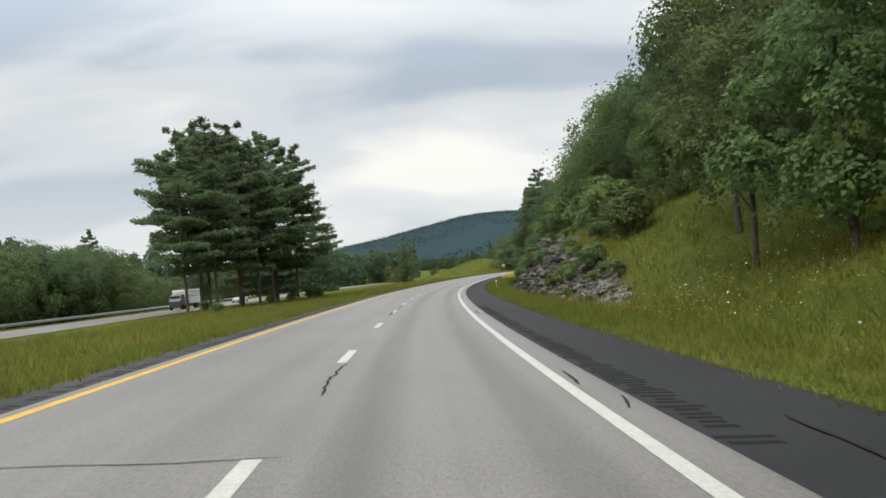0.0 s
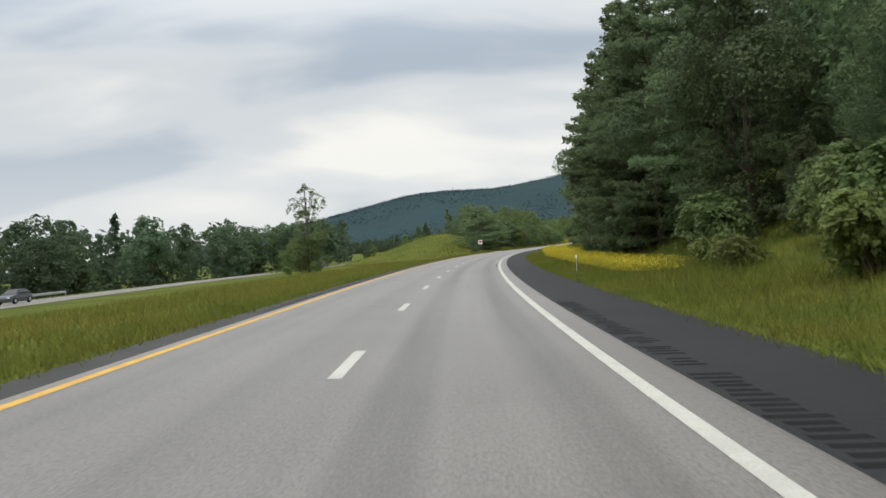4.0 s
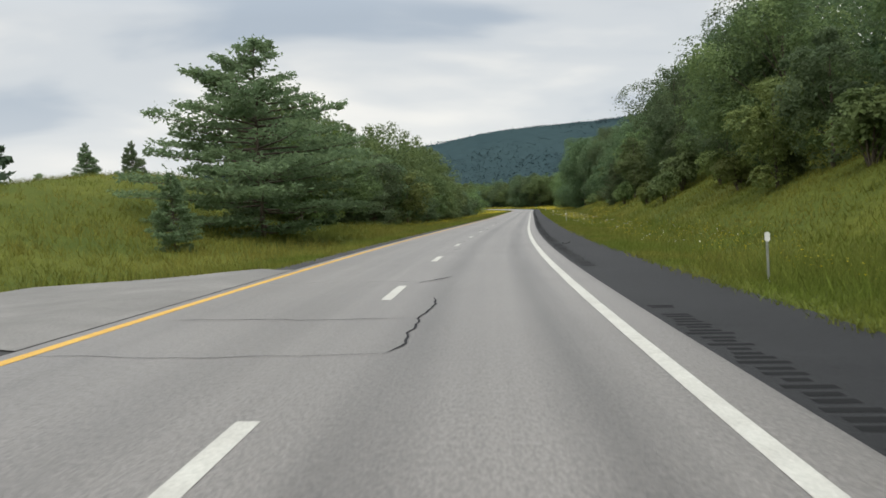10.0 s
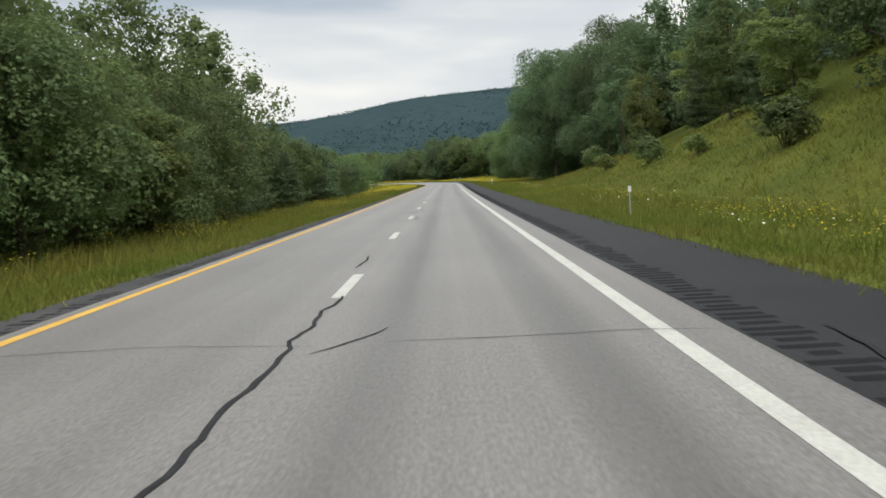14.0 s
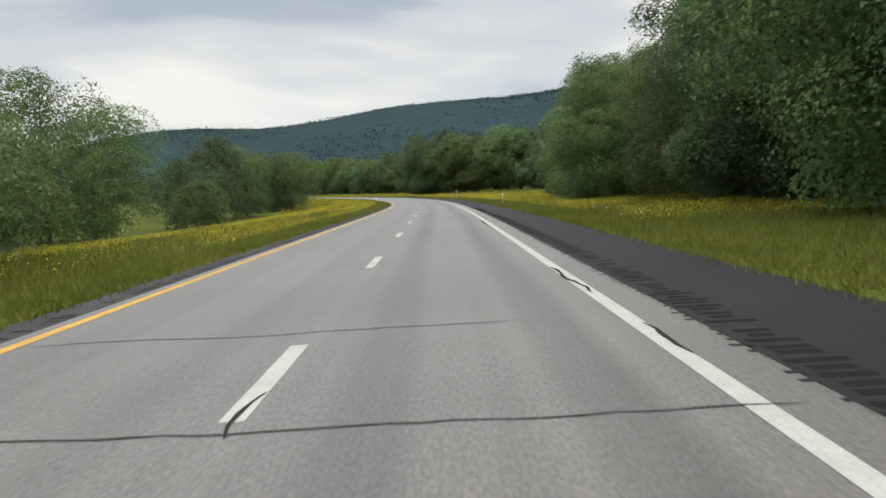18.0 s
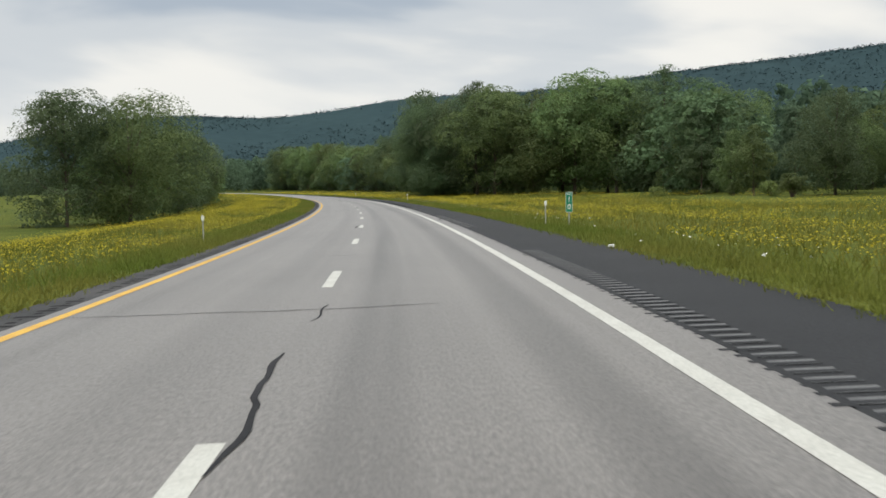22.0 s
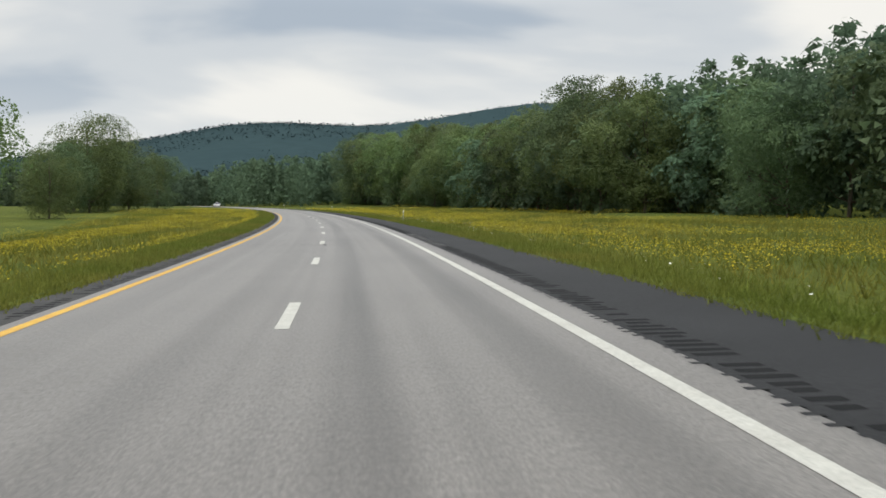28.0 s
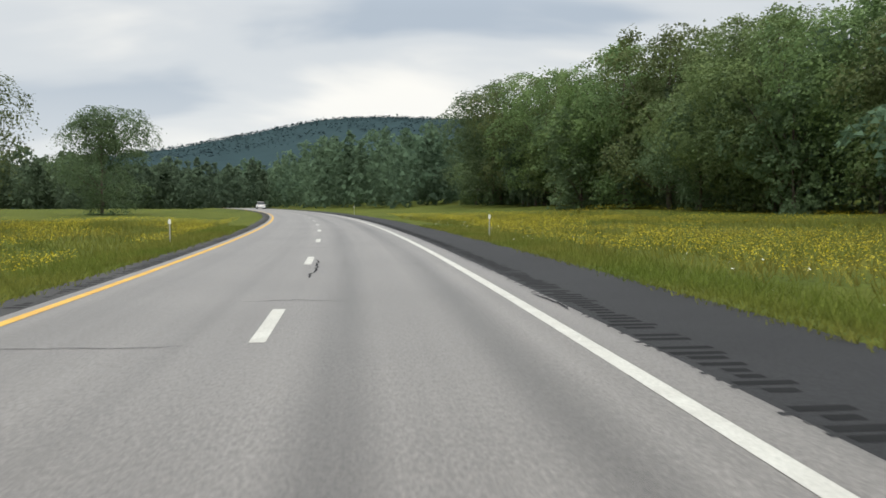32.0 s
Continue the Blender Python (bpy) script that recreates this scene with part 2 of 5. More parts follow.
M_ROAD = road_material("worn_grey_asphalt", (0.157, 0.145, 0.133), 0.34, 0.25)
M_SHOULDER = material("dark_shoulder_asphalt", (0.0215, 0.0220, 0.0232), 0.75, 0.42, 0.4, 26.0, 0.7, second=(0.0165, 0.0170, 0.0180), dist=0.012, gloss=0.17)
M_SHOULDER_LEFT = material("grey_shoulder_asphalt", (0.072, 0.070, 0.068), 0.95, 0.22, 0.4, 45.0, 0.5, second=(0.052, 0.052, 0.052), dist=0.008, gloss=0.1)
M_STRIP = material("grey_asphalt_margin", (0.195, 0.187, 0.175), 0.9, 0.24, 0.5, 30.0, 0.5, dist=0.008)
M_WHITE = material("white_road_paint", (0.46, 0.455, 0.41), 0.8, 0.18, 2.0, 30.0, 0.2, second=(0.41, 0.40, 0.36))
M_YELLOW = material("yellow_road_paint", (0.56, 0.34, 0.055), 0.7, 0.16, 2.0, 30.0, 0.2, second=(0.50, 0.28, 0.05))
M_TAR = material("tar_crack_sealer", (0.032, 0.032, 0.034), 0.9, 0.3, 3.0, 30.0, 0, gloss=0.1)
M_GROOVE = material("rumble_strip_asphalt", (0.13, 0.13, 0.13), 0.95, 0.3, 2.0, 40.0, 0.3, dist=0.004)
M_GROOVE_DARK = material("dark_milled_asphalt", (0.0155, 0.016, 0.0165), 0.95, 0.15, 2.0, 40.0, 0, gloss=0.1)
M_GRASS = material("meadow_grass_ground", (0.099, 0.110, 0.021), 0.95, 0.5, 0.12, 7.0, 0.9, second=(0.062, 0.082, 0.017), dist=0.12, gloss=0.05)
M_BLADE = material("tall_grass_blades", (0.105, 0.132, 0.024), 0.85, 0.2, 0.2, 3.0, 0, second=(0.152, 0.147, 0.033), island=0.3, translucent=0.28, gloss=0.1)
M_BLADE_DRY = material("seeding_grass_blades", (0.194, 0.190, 0.041), 0.85, 0.2, 0.15, 3.0, 0, second=(0.125, 0.154, 0.031), island=0.3, translucent=0.28, gloss=0.1)
M_FLOWER = material("yellow_wildflowers", (0.60, 0.53, 0.022), 0.75, 0.1, 1.0, 8.0, 0, second=(0.50, 0.47, 0.035), island=0.3, translucent=0.25)
M_WHITEFLOWER = material("white_wildflowers", (0.70, 0.70, 0.62), 0.7, 0.1, 1.0, 8.0, 0, island=0.2)
M_LEAF = material("broad_leaves", (0.148, 0.202, 0.074), 0.75, 0.15, 0.35, 3.0, 0, second=(0.106, 0.156, 0.064), island=0.16, translucent=0.42, gloss=0.2)
M_LEAF_DARK = material("dark_broad_leaves", (0.112, 0.160, 0.074), 0.75, 0.15, 0.35, 3.0, 0, second=(0.084, 0.128, 0.064), island=0.16, translucent=0.40, gloss=0.2)
M_LEAF_LIGHT = material("light_young_leaves", (0.184, 0.226, 0.070), 0.75, 0.15, 0.35, 3.0, 0, second=(0.144, 0.190, 0.066), island=0.16, translucent=0.42, gloss=0.2)
M_NEEDLE = material("pine_needles", (0.142, 0.190, 0.096), 0.8, 0.15, 0.4, 3.0, 0, second=(0.116, 0.164, 0.086), island=0.14, translucent=0.45, gloss=0.15)
M_BARK = material("grey_brown_bark", (0.12, 0.095, 0.075), 0.95, 0.35, 3.0, 14.0, 0.8, stretch=(1, 1, 0.25), dist=0.03)
M_BIRCH = material("pale_birch_bark", (0.55, 0.53, 0.48), 0.85, 0.15, 2.0, 8.0, 0.4, second=(0.25, 0.23, 0.2), stretch=(1, 1, 3))
M_ROCK = rock_material("grey_broken_rock")
# distance haze is painted into the next two base colours as a blue-green tint
M_FOREST_HAZED = material("haze_tinted_forest", (0.037, 0.060, 0.064), 0.95, 0.10, 0.006, 0.05, 0.3, second=(0.032, 0.053, 0.058), dist=1.0, gloss=0.0)
M_CROWNS_HAZED = material("haze_tinted_crowns", (0.042, 0.068, 0.071), 0.95, 0.08, 0.006, 0.05, 0, second=(0.037, 0.060, 0.065), island=0.12, translucent=0.25, gloss=0.0)
# leaf colour made paler and bluer to stand in for haze over far trees
M_FARWOOD_HAZED = material("haze_paled_far_leaves", (0.122, 0.180, 0.106), 0.9, 0.18, 0.02, 0.4, 0, second=(0.094, 0.148, 0.096), island=0.2, translucent=0.42, gloss=0.05)
M_STEEL = material("galvanised_steel", (0.45, 0.46, 0.47), 0.45, 0.15, 3.0, 30.0, 0.1, metal=0.8)
M_POSTWHITE = material("white_reflector", (0.80, 0.80, 0.78), 0.4, 0.05, 3.0, 30.0, 0)
M_WOOD = material("weathered_timber_post", (0.26, 0.22, 0.17), 0.9, 0.3, 3.0, 25.0, 0.4, stretch=(1, 1, 0.2))
M_SIGNWHITE = material("white_sign_sheet", (0.82, 0.82, 0.80), 0.45, 0.04, 2.0, 20.0, 0)
M_SIGNBLACK = material("black_sign_print", (0.02, 0.02, 0.02), 0.5, 0.1, 2.0, 20.0, 0)
M_SIGNRED = material("red_sign_print", (0.55, 0.04, 0.04), 0.5, 0.1, 2.0, 20.0, 0)
M_SIGNGREEN = material("green_sign_sheet", (0.01, 0.20, 0.11), 0.45, 0.06, 2.0, 20.0, 0)

# ---- the road's line: metres along (s) and metres to the right of the lane dashes (o) ----
BEND = [-1.1150, -0.7426, -0.7361, -1.0947, -0.8782, -0.7806, -0.9242, -0.7802, -0.9048, -1.1399, -0.3872, -0.0210, 0.0391, -0.0254, -0.1455, -0.0223, 0.2179, 0.6547, 1.1805, 0.9317, 0.7982, 1.1215, 0.8501, 0.7060, 0.9713, 0.8531, 1.0297, 1.2514, 1.2554, 1.2401, 1.2295, 1.2215]
GRADE = [-1.3661, -0.9193, -0.7767, -0.2699, -0.2424, -0.4647, -0.6066, -0.3701, -0.2741, 0.0361, 0.1277, -0.1928, -0.0584, 0.2289, 0.3516, 0.3085, 0.6327, 0.7895, 0.8681, 0.8229, 0.7821, 0.7583]
BANK = [6.0220, 5.4435, 5.1974, 4.9569, 3.4802, 2.0660, 0.6741, -0.8733, -1.8096, -1.7389, -1.1281, -0.5217, 0.1871, 0.1709, -0.0648]

STEP = 2.0
S_GRID = np.arange(-20.0, 1240.1, STEP)


def running(a):
    c = np.concatenate([[0], np.cumsum((a[1:] + a[:-1]) / 2 * STEP)])
    return c - np.interp(0, S_GRID, c)


R_TH = running(np.interp(S_GRID, np.arange(-20, 1240.1, 40), BEND) / 1000)
R_X, R_Y = running(-np.sin(R_TH)), running(np.cos(R_TH))
R_Z = running(np.interp(S_GRID, np.arange(-20, 1240.1, 60), GRADE) / 100)
R_E = np.interp(S_GRID, np.arange(-20, 1240.1, 90), BANK) / 100


def line_at(s):
    """Centre point, heading, height and bank of the road; straight on past both ends."""
    s = np.asarray(s, float)
    c = np.clip(s, S_GRID[0], S_GRID[-1])
    th = np.interp(c, S_GRID, R_TH)
    over = s - c
    return (np.interp(c, S_GRID, R_X) - np.sin(th) * over, np.interp(c, S_GRID, R_Y) + np.cos(th) * over, th,
            np.interp(c, S_GRID, R_Z), np.interp(c, S_GRID, R_E))


def smooth(a, b, x):
    u = np.clip((np.asarray(x, float) - a) / (b - a), 0, 1)
    return u * u * (3 - 2 * u)


LEFT_EDGE, RIGHT_EDGE = -4.55, 6.75


def other_road(s):
    """Offset of the middle of the other carriageway."""
    return -np.interp(s, [-120, 70, 140, 200, 280, 340, 420, 1600], [33, 35.5, 40, 45, 50, 56, 68, 130])


def rock_top(s):
    """Height of the rock cut over the verge."""
    return np.interp(s, [34, 40, 46, 52, 58, 63, 68, 76, 84, 88, 93, 97, 103, 112, 120, 130], [0, 1.4, 2.2, 2.8, 3.5, 4.3, 4.8, 4.9, 4.5, 4.1, 3.4, 2.5, 1.4, 1.2, 0.8, 0])


def lie(s, o):
    """Height of the ground over the road's line."""
    s, o = np.asarray(s, float), np.asarray(o, float)
    bank = np.interp(np.clip(s, -20, 1240), S_GRID, R_E)
    oc = np.clip(o, LEFT_EDGE, RIGHT_EDGE)
    base = -bank * oc
    r = np.maximum(o - RIGHT_EDGE, 0)
    l = np.maximum(LEFT_EDGE - o, 0)
    wob = 0.25 * np.sin(s * 0.11 + o * 0.2) * np.sin(o * 0.17 - s * 0.05)
    # right: a shallow verge, then the cut with its rock face, the wooded hillside, and at last the level meadow
    verge = -0.25 * smooth(0, 2.5, r) + 0.05 * wob * smooth(0, 4, r)
    steep = np.interp(s, [-200, 0, 60, 120, 200, 300, 420, 500, 560, 610, 1000, 1100, 1300], [0.5, 0.5, 0.42, 0.42, 0.45, 0.46, 0.52, 0.50, 0.36, 0.02, 0.02, 0.03, 0.05])
    start = np.interp(s, [0, 150, 250, 330, 420, 500, 600], [3.5, 4.5, 5.5, 4.5, 5.0, 6.0, 10.0])
    far_r = np.maximum(r - start, 0)
    hill = steep * np.minimum(far_r, 70) + 0.35 * steep * np.clip(far_r - 70, 0, 300) + wob * smooth(0, 15, far_r)
    hill = hill - steep * 1.2 * (1 - np.exp(-far_r / 1.2)) * 0.6 * (far_r > 0)
    face = 0.94 * rock_top(s) * smooth(4.3, 6.2, r)
    meadow = 0.1 * smooth(4, 40, r) * smooth(600, 660, s) + 0.1 * smooth(6, 45, r) * smooth(860, 960, s)
    right = (verge + hill + face + meadow) * (r > 0)
    # left: a shallow median, the grassy knoll, the other carriageway, and the lower land beyond it
    med = -0.45 * smooth(0, 3, l) - 0.25 * smooth(6, 14, l) + 0.3 * wob * smooth(3, 12, l)
    knoll = 7.3 * np.exp(-((np.minimum(s - 396, 0) / 48) ** 2) - (np.maximum(s - 396, 0) / 24) ** 2) * np.exp(-(((o + 32) / 14) ** 2)) * smooth(0, 9, l)
    oc2 = other_road(s)
    flat = smooth(11, 6, np.abs(o - oc2)) * (1 - smooth(380, 470, s))
    swell = (-1.3 * smooth(8, 22, l) + 1.6 * smooth(30, 70, l)) * smooth(590, 660, s) * (1 - smooth(900, 1010, s)) + 0.5 * smooth(2, 14, l) * smooth(960, 1040, s)
    swell = swell - 1.1 * np.exp(-(((s - 333) / 15) ** 2)) * smooth(2.5, 9, l)
    low = -2.5 * smooth(oc2 * -1 + 8, oc2 * -1 + 40, -o) * (1 - smooth(380, 470, s))
    apron = smooth(323, 327, s) * (1 - smooth(339, 343, s)) * (1 - smooth(5.5, 9.5, l))
    left = (med + knoll + swell + low) * (1 - apron) - 0.06 * apron * smooth(0, 3, l)
    left = np.where(l > 0, left * (1 - flat) + flat * (-0.75), 0)
    return base + right + left


def spot(s, o, h=0.0):
    """World place h metres over the ground at (s, o)."""
    x, y, th, z, _ = line_at(s)
    return np.stack([x + o * np.cos(th), y + o * np.sin(th), z + lie(s, o) + h], -1)


def turn_at(s):
    return math.degrees(float(line_at(s)[2]))


def mesh_of(name, verts, faces, mat=None, smooth_shade=False):
    me = bpy.data.meshes.new(name)
    me.from_pydata([tuple(map(float, v)) for v in verts], [], [tuple(map(int, q)) for q in faces])
    if mat:
        me.materials.append(mat)
    if smooth_shade:
        me.polygons.foreach_set("use_smooth", [True] * len(me.polygons))
    me.update()
    return me


def fast_mesh(name, verts, quads, mat, smooth_shade=False):
    """A mesh out of numpy arrays: n x 3 places, m x 3 or m x 4 corners."""
    me = bpy.data.meshes.new(name)
    n, k = quads.shape
    me.vertices.add(len(verts))
    me.vertices.foreach_set("co", np.ascontiguousarray(verts, dtype=np.float32).ravel())
    me.loops.add(n * k)
    me.loops.foreach_set("vertex_index", np.ascontiguousarray(quads, dtype=np.int32).ravel())
    me.polygons.add(n)
    me.polygons.foreach_set("loop_start", np.arange(0, n * k, k, dtype=np.int32))
    if smooth_shade:
        me.polygons.foreach_set("use_smooth", np.ones(n, dtype=bool))
    me.materials.append(mat)
    me.update(calc_edges=True)
    return me


def grid_faces(n, m):
    i, j = np.meshgrid(np.arange(n - 1), np.arange(m - 1), indexing="ij")
    a = (i * m + j).ravel()
    return np.stack([a, a + 1, a + m + 1, a + m], -1)


def part(name, me, parent, label=""):
    ob = new(name, me)
    ob.parent = parent
    if label:
        ob["label"] = label
    return ob


# ---- ground: one sheet from the road's edge to beyond the hills ----
s_rows = np.concatenate([np.arange(-160, -20, 14), np.arange(-20, 316, 4), np.arange(316, 352, 1), np.arange(352, 1150, 4), np.arange(1150, 1300, 10), np.arange(1300, 3300, 100)])
o_cols = np.concatenate([[-900, -700, -500, -380, -300, -240, -190, -155, -130, -112], np.arange(-100, -60, 5), np.arange(-60, -6, 2), [-5.3, -4.8, LEFT_EDGE + 0.1, -2, 0, 3, RIGHT_EDGE - 0.1, 6.9, 7.5],
                         np.arange(8, 16, 0.5), np.arange(16, 60, 2), np.arange(60, 100, 5), [110, 125, 145, 170, 200, 240, 300, 380, 500, 700, 900]])
SS, OO = np.meshgrid(s_rows, o_cols, indexing="ij")
gv = spot(SS.ravel(), OO.ravel())
under = (OO.ravel() > LEFT_EDGE) & (OO.ravel() < RIGHT_EDGE)
gv[under, 2] -= 0.12
ground = tagged(new("ground", fast_mesh("ground", gv, grid_faces(len(s_rows), len(o_cols)), M_GRASS, True)),
                "mown and tall meadow grass on verge, median and bank", "ground", kind="structure")

# wide land behind it, down to the horizon
far_n = 48
fv = [(100, 600, -26)] + [(100 + rr * math.cos(2 * math.pi * k / far_n), 600 + rr * math.sin(2 * math.pi * k / far_n), -26 - rr * 0.002) for rr in (1500, 4600) for k in range(far_n)]
ff = [(0, 1 + k, 1 + (k + 1) % far_n) for k in range(far_n)] + [(1 + k, 1 + far_n + k, 1 + far_n + (k + 1) % far_n, 1 + (k + 1) % far_n) for k in range(far_n)]
tagged(new("backdrop_land", mesh_of("backdrop_land", fv, ff, M_FOREST_HAZED)), "wooded valley floor reaching the horizon", "land", kind="structure")


def strip(name, s0, s1, o0, o1, lift, mat, parent=None, step=4.0, cols=2, fall=0.0, uv=False):
    """A band along the road between two offsets, lift metres over the pavement, its outer edges turned down by fall."""
    ss = np.linspace(s0, s1, max(2, int((s1 - s0) / step) + 1))
    oo = np.linspace(o0, o1, cols)
    a, b = np.meshgrid(ss, oo, indexing="ij")
    v = spot(a.ravel(), b.ravel(), lift)
    if fall:
        ends = np.isin(b.ravel(), (oo[0], oo[-1]))
        v[ends, 2] -= fall
    me = fast_mesh(name, v, grid_faces(len(ss), cols), mat, True)
    if uv:
        lay = me.uv_layers.new(name="lanes")
        idx = np.empty(len(me.loops), dtype=np.int32)
        me.loops.foreach_get("vertex_index", idx)
        lay.data.foreach_set("uv", np.stack([b.ravel()[idx], a.ravel()[idx]], -1).astype(np.float32).ravel())
    ob = new(name, me)
    ob.parent = parent
    return ob


S_A, S_Z = -150.0, 1700.0
road = tagged(strip("road", S_A, S_Z, -3.80, 4.30, 0.0, M_ROAD, cols=9, uv=True), "two-lane carriageway of worn light grey asphalt with sealed cracks", "road", kind="structure")
tagged(strip("shoulder_right", S_A, S_Z, 4.30, RIGHT_EDGE, -0.012, M_SHOULDER, cols=6), "dark asphalt shoulder with a milled rumble strip", "road shoulder", kind="structure")
tagged(strip("shoulder_left", S_A, S_Z, LEFT_EDGE, -3.80, -0.012, M_SHOULDER_LEFT, cols=3), "narrow grey asphalt shoulder with milled grooves beside the median", "road shoulder", kind="structure")
strip("edge_line", S_A, S_Z, 3.56, 3.76, 0.004, M_WHITE, road)["label"] = "solid white edge line"
strip("edge_line", S_A, S_Z, -3.585, -3.405, 0.004, M_YELLOW, road)["label"] = "solid yellow edge line"
for k in range(-2, 104):
    s0 = 1.79 + 12.19 * k
    strip("lane_dash", s0, s0 + 3.05, -0.105, 0.085, 0.004, M_WHITE, road, step=1.5)

# ---- plants ----
rng = np.random.default_rng(7)


def tube(path, radii, sides=6):
    """A tapered tube round a line of places: corners and faces."""
    path = np.asarray(path, float)
    v, f = [], []
    for i, (q, rad) in enumerate(zip(path, radii)):
        d = path[min(i + 1, len(path) - 1)] - path[max(i - 1, 0)]
        d = d / (np.linalg.norm(d) + 1e-9)
        a = np.cross(d, (0.3, 1, 0.1))
        a /= np.linalg.norm(a) + 1e-9
        b = np.cross(d, a)
        for k in range(sides):
            t = 2 * math.pi * k / sides
            v.append(q + rad * (a * math.cos(t) + b * math.sin(t)))
    for i in range(len(path) - 1):
        for k in range(sides):
            f.append((i * sides + k, i * sides + (k + 1) % sides, (i + 1) * sides + (k + 1) % sides, (i + 1) * sides + k))
    return v, f


def tubes(name, lines, mat):
    v, f = [], []
    for path, radii, sides in lines:
        a, b = tube(path, radii, sides)
        f += [tuple(i + len(v) for i in q) for q in b]
        v += a
    return mesh_of(name, v, f, mat, True)


def leaf_mesh(name, centres, size, mat, aspect=0.62, lift=0.25, out=None):
    """One rhombic leaf clump at every place, turned at random round the way it faces."""
    n = len(centres)
    nrm = rng.normal(size=(n, 3)) * (0.36 if out is not None else 0.62)
    if out is not None:
        nrm += out
    nrm[:, 2] += lift
    nrm /= np.linalg.norm(nrm, axis=1)[:, None]
    a = np.cross(nrm, rng.normal(size=(n, 3)))
    a /= np.linalg.norm(a, axis=1)[:, None] + 1e-9
    b = np.cross(nrm, a)
    sz = (size * rng.uniform(0.55, 1.35, n))[:, None]
    bow = nrm * sz * 0.18
    v = np.stack([centres - a * sz * 0.62, centres + b * sz * 0.6 * aspect + a * sz * 0.3 + bow, centres - b * sz * 0.6 * aspect + a * sz * 0.3 - bow], 1).reshape(-1, 3)
    return fast_mesh(name, v, np.arange(3 * n).reshape(n, 3), mat)


def lobe_points(centres, radii, n, squash=0.75, per=26, spray=0.0):
    """Leaves in flat drooping sprays that sit on the outside of round lobes, and a few inside them."""
    w = radii ** 2
    m = max(1, n // per)
    pick = rng.choice(len(centres), m, p=w / w.sum())
    d = rng.normal(size=(m, 3)) + (0, 0, 0.18)
    d /= np.linalg.norm(d, axis=1)[:, None]
    deep = np.where(rng.uniform(size=m) < 0.16, rng.uniform(0.25, 0.8, m), rng.uniform(0.82, 1.06, m))
    mid_s = centres[pick] + d * (1, 1, squash) * (radii[pick] * deep)[:, None]
    face = d + rng.normal(size=(m, 3)) * 0.3 + (0, 0, 0.55)
    face /= np.linalg.norm(face, axis=1)[:, None]
    wide = (spray or float(np.mean(radii)) * 0.42) * rng.uniform(0.55, 1.35, m)
    i = np.repeat(np.arange(m), per)
    a = np.cross(face, (0.31, 0.87, 0.2))
    a /= np.linalg.norm(a, axis=1)[:, None]
    b = np.cross(face, a)
    u, v = rng.normal(size=(2, m * per)) * 0.55
    lift = rng.normal(size=m * per) * 0.13
    pts = mid_s[i] + wide[i][:, None] * (a[i] * u[:, None] + b[i] * v[:, None] + face[i] * lift[:, None])
    pts[:, 2] -= 0.22 * wide[i] * (u * u + v * v)
    return pts, face[i] + d[i] * 0.25


def finish_tree(name, trunk, crown, label, category="tree"):
    ob = new(name)
    part("trunk", trunk, ob)
    part("crown", crown, ob)
    return tagged(ob, label, category)


def broadleaf(height, width, n, size, mat, label, low=0.25, lobes=18, bark=None, lean=0.0, name="broadleaf_tree", full=1.0):
    """A tree with a bent trunk, limbs that reach into the lobes of its crown, and leaf clumps."""
    c = []
    for k in range(lobes):
        u = (k + 0.5) / lobes
        z = height * (low + (0.93 - low) * u)
        prof = math.sin(math.pi * (0.12 + 0.80 * u)) ** 0.7
        t = k * 2.4 + rng.uniform(-0.5, 0.5)
        rad = width * 0.5 * prof * rng.uniform(0.25, 0.95)
        c.append((rad * math.cos(t) + lean * z, rad * math.sin(t), z + rng.uniform(-0.06, 0.045) * height))
    c.append((lean * height, 0, height * 0.885))
    c = np.array(c)
    c[:, 2] = np.minimum(c[:, 2], 0.90 * height)
    rad = np.array([width * rng.choice([0.09, 0.13, 0.17, 0.21, 0.26]) * rng.uniform(0.9, 1.1) * (0.65 + 0.5 * math.sin(math.pi * min(1, max(0, q[2] / height - 0.1)))) for q in c])
    rad *= np.where(c[:, 2] > 0.8 * height, 0.62, 1.0)
    rad = np.maximum(rad * full, 0.08 * width)
    top = height * 0.85
    bend = rng.uniform(-0.25, 0.25, 2)
    spine = [(lean * z + bend[0] * math.sin(3 * z / top), bend[1] * math.sin(2 * z / top), z) for z in np.linspace(-0.4, top, 8)]
    base = (0.0105 if bark is None else 0.006) * height + 0.02
    lines = [(spine, np.linspace(base * 1.25, base * 0.2, 8), 7)]
    for q in c[::2]:
        z0 = max(height * low * 0.7, q[2] * 0.66)
        i = min(6, max(1, int(z0 / top * 7)))
        p0 = np.array(spine[i])
        m = (p0 + q) / 2 + np.array([0, 0, -0.05 * height * rng.uniform(0, 1)])
        lines.append(([p0, m, q], [base * 0.42, base * 0.25, base * 0.08], 5))
    pts, out = lobe_points(c, rad, n)
    pts[:, 2] = np.maximum(pts[:, 2], 0.3)
    return finish_tree(name, tubes("trunk", lines, bark or M_BARK), leaf_mesh("crown", pts, size, mat, 0.72, 0.25, out), label)


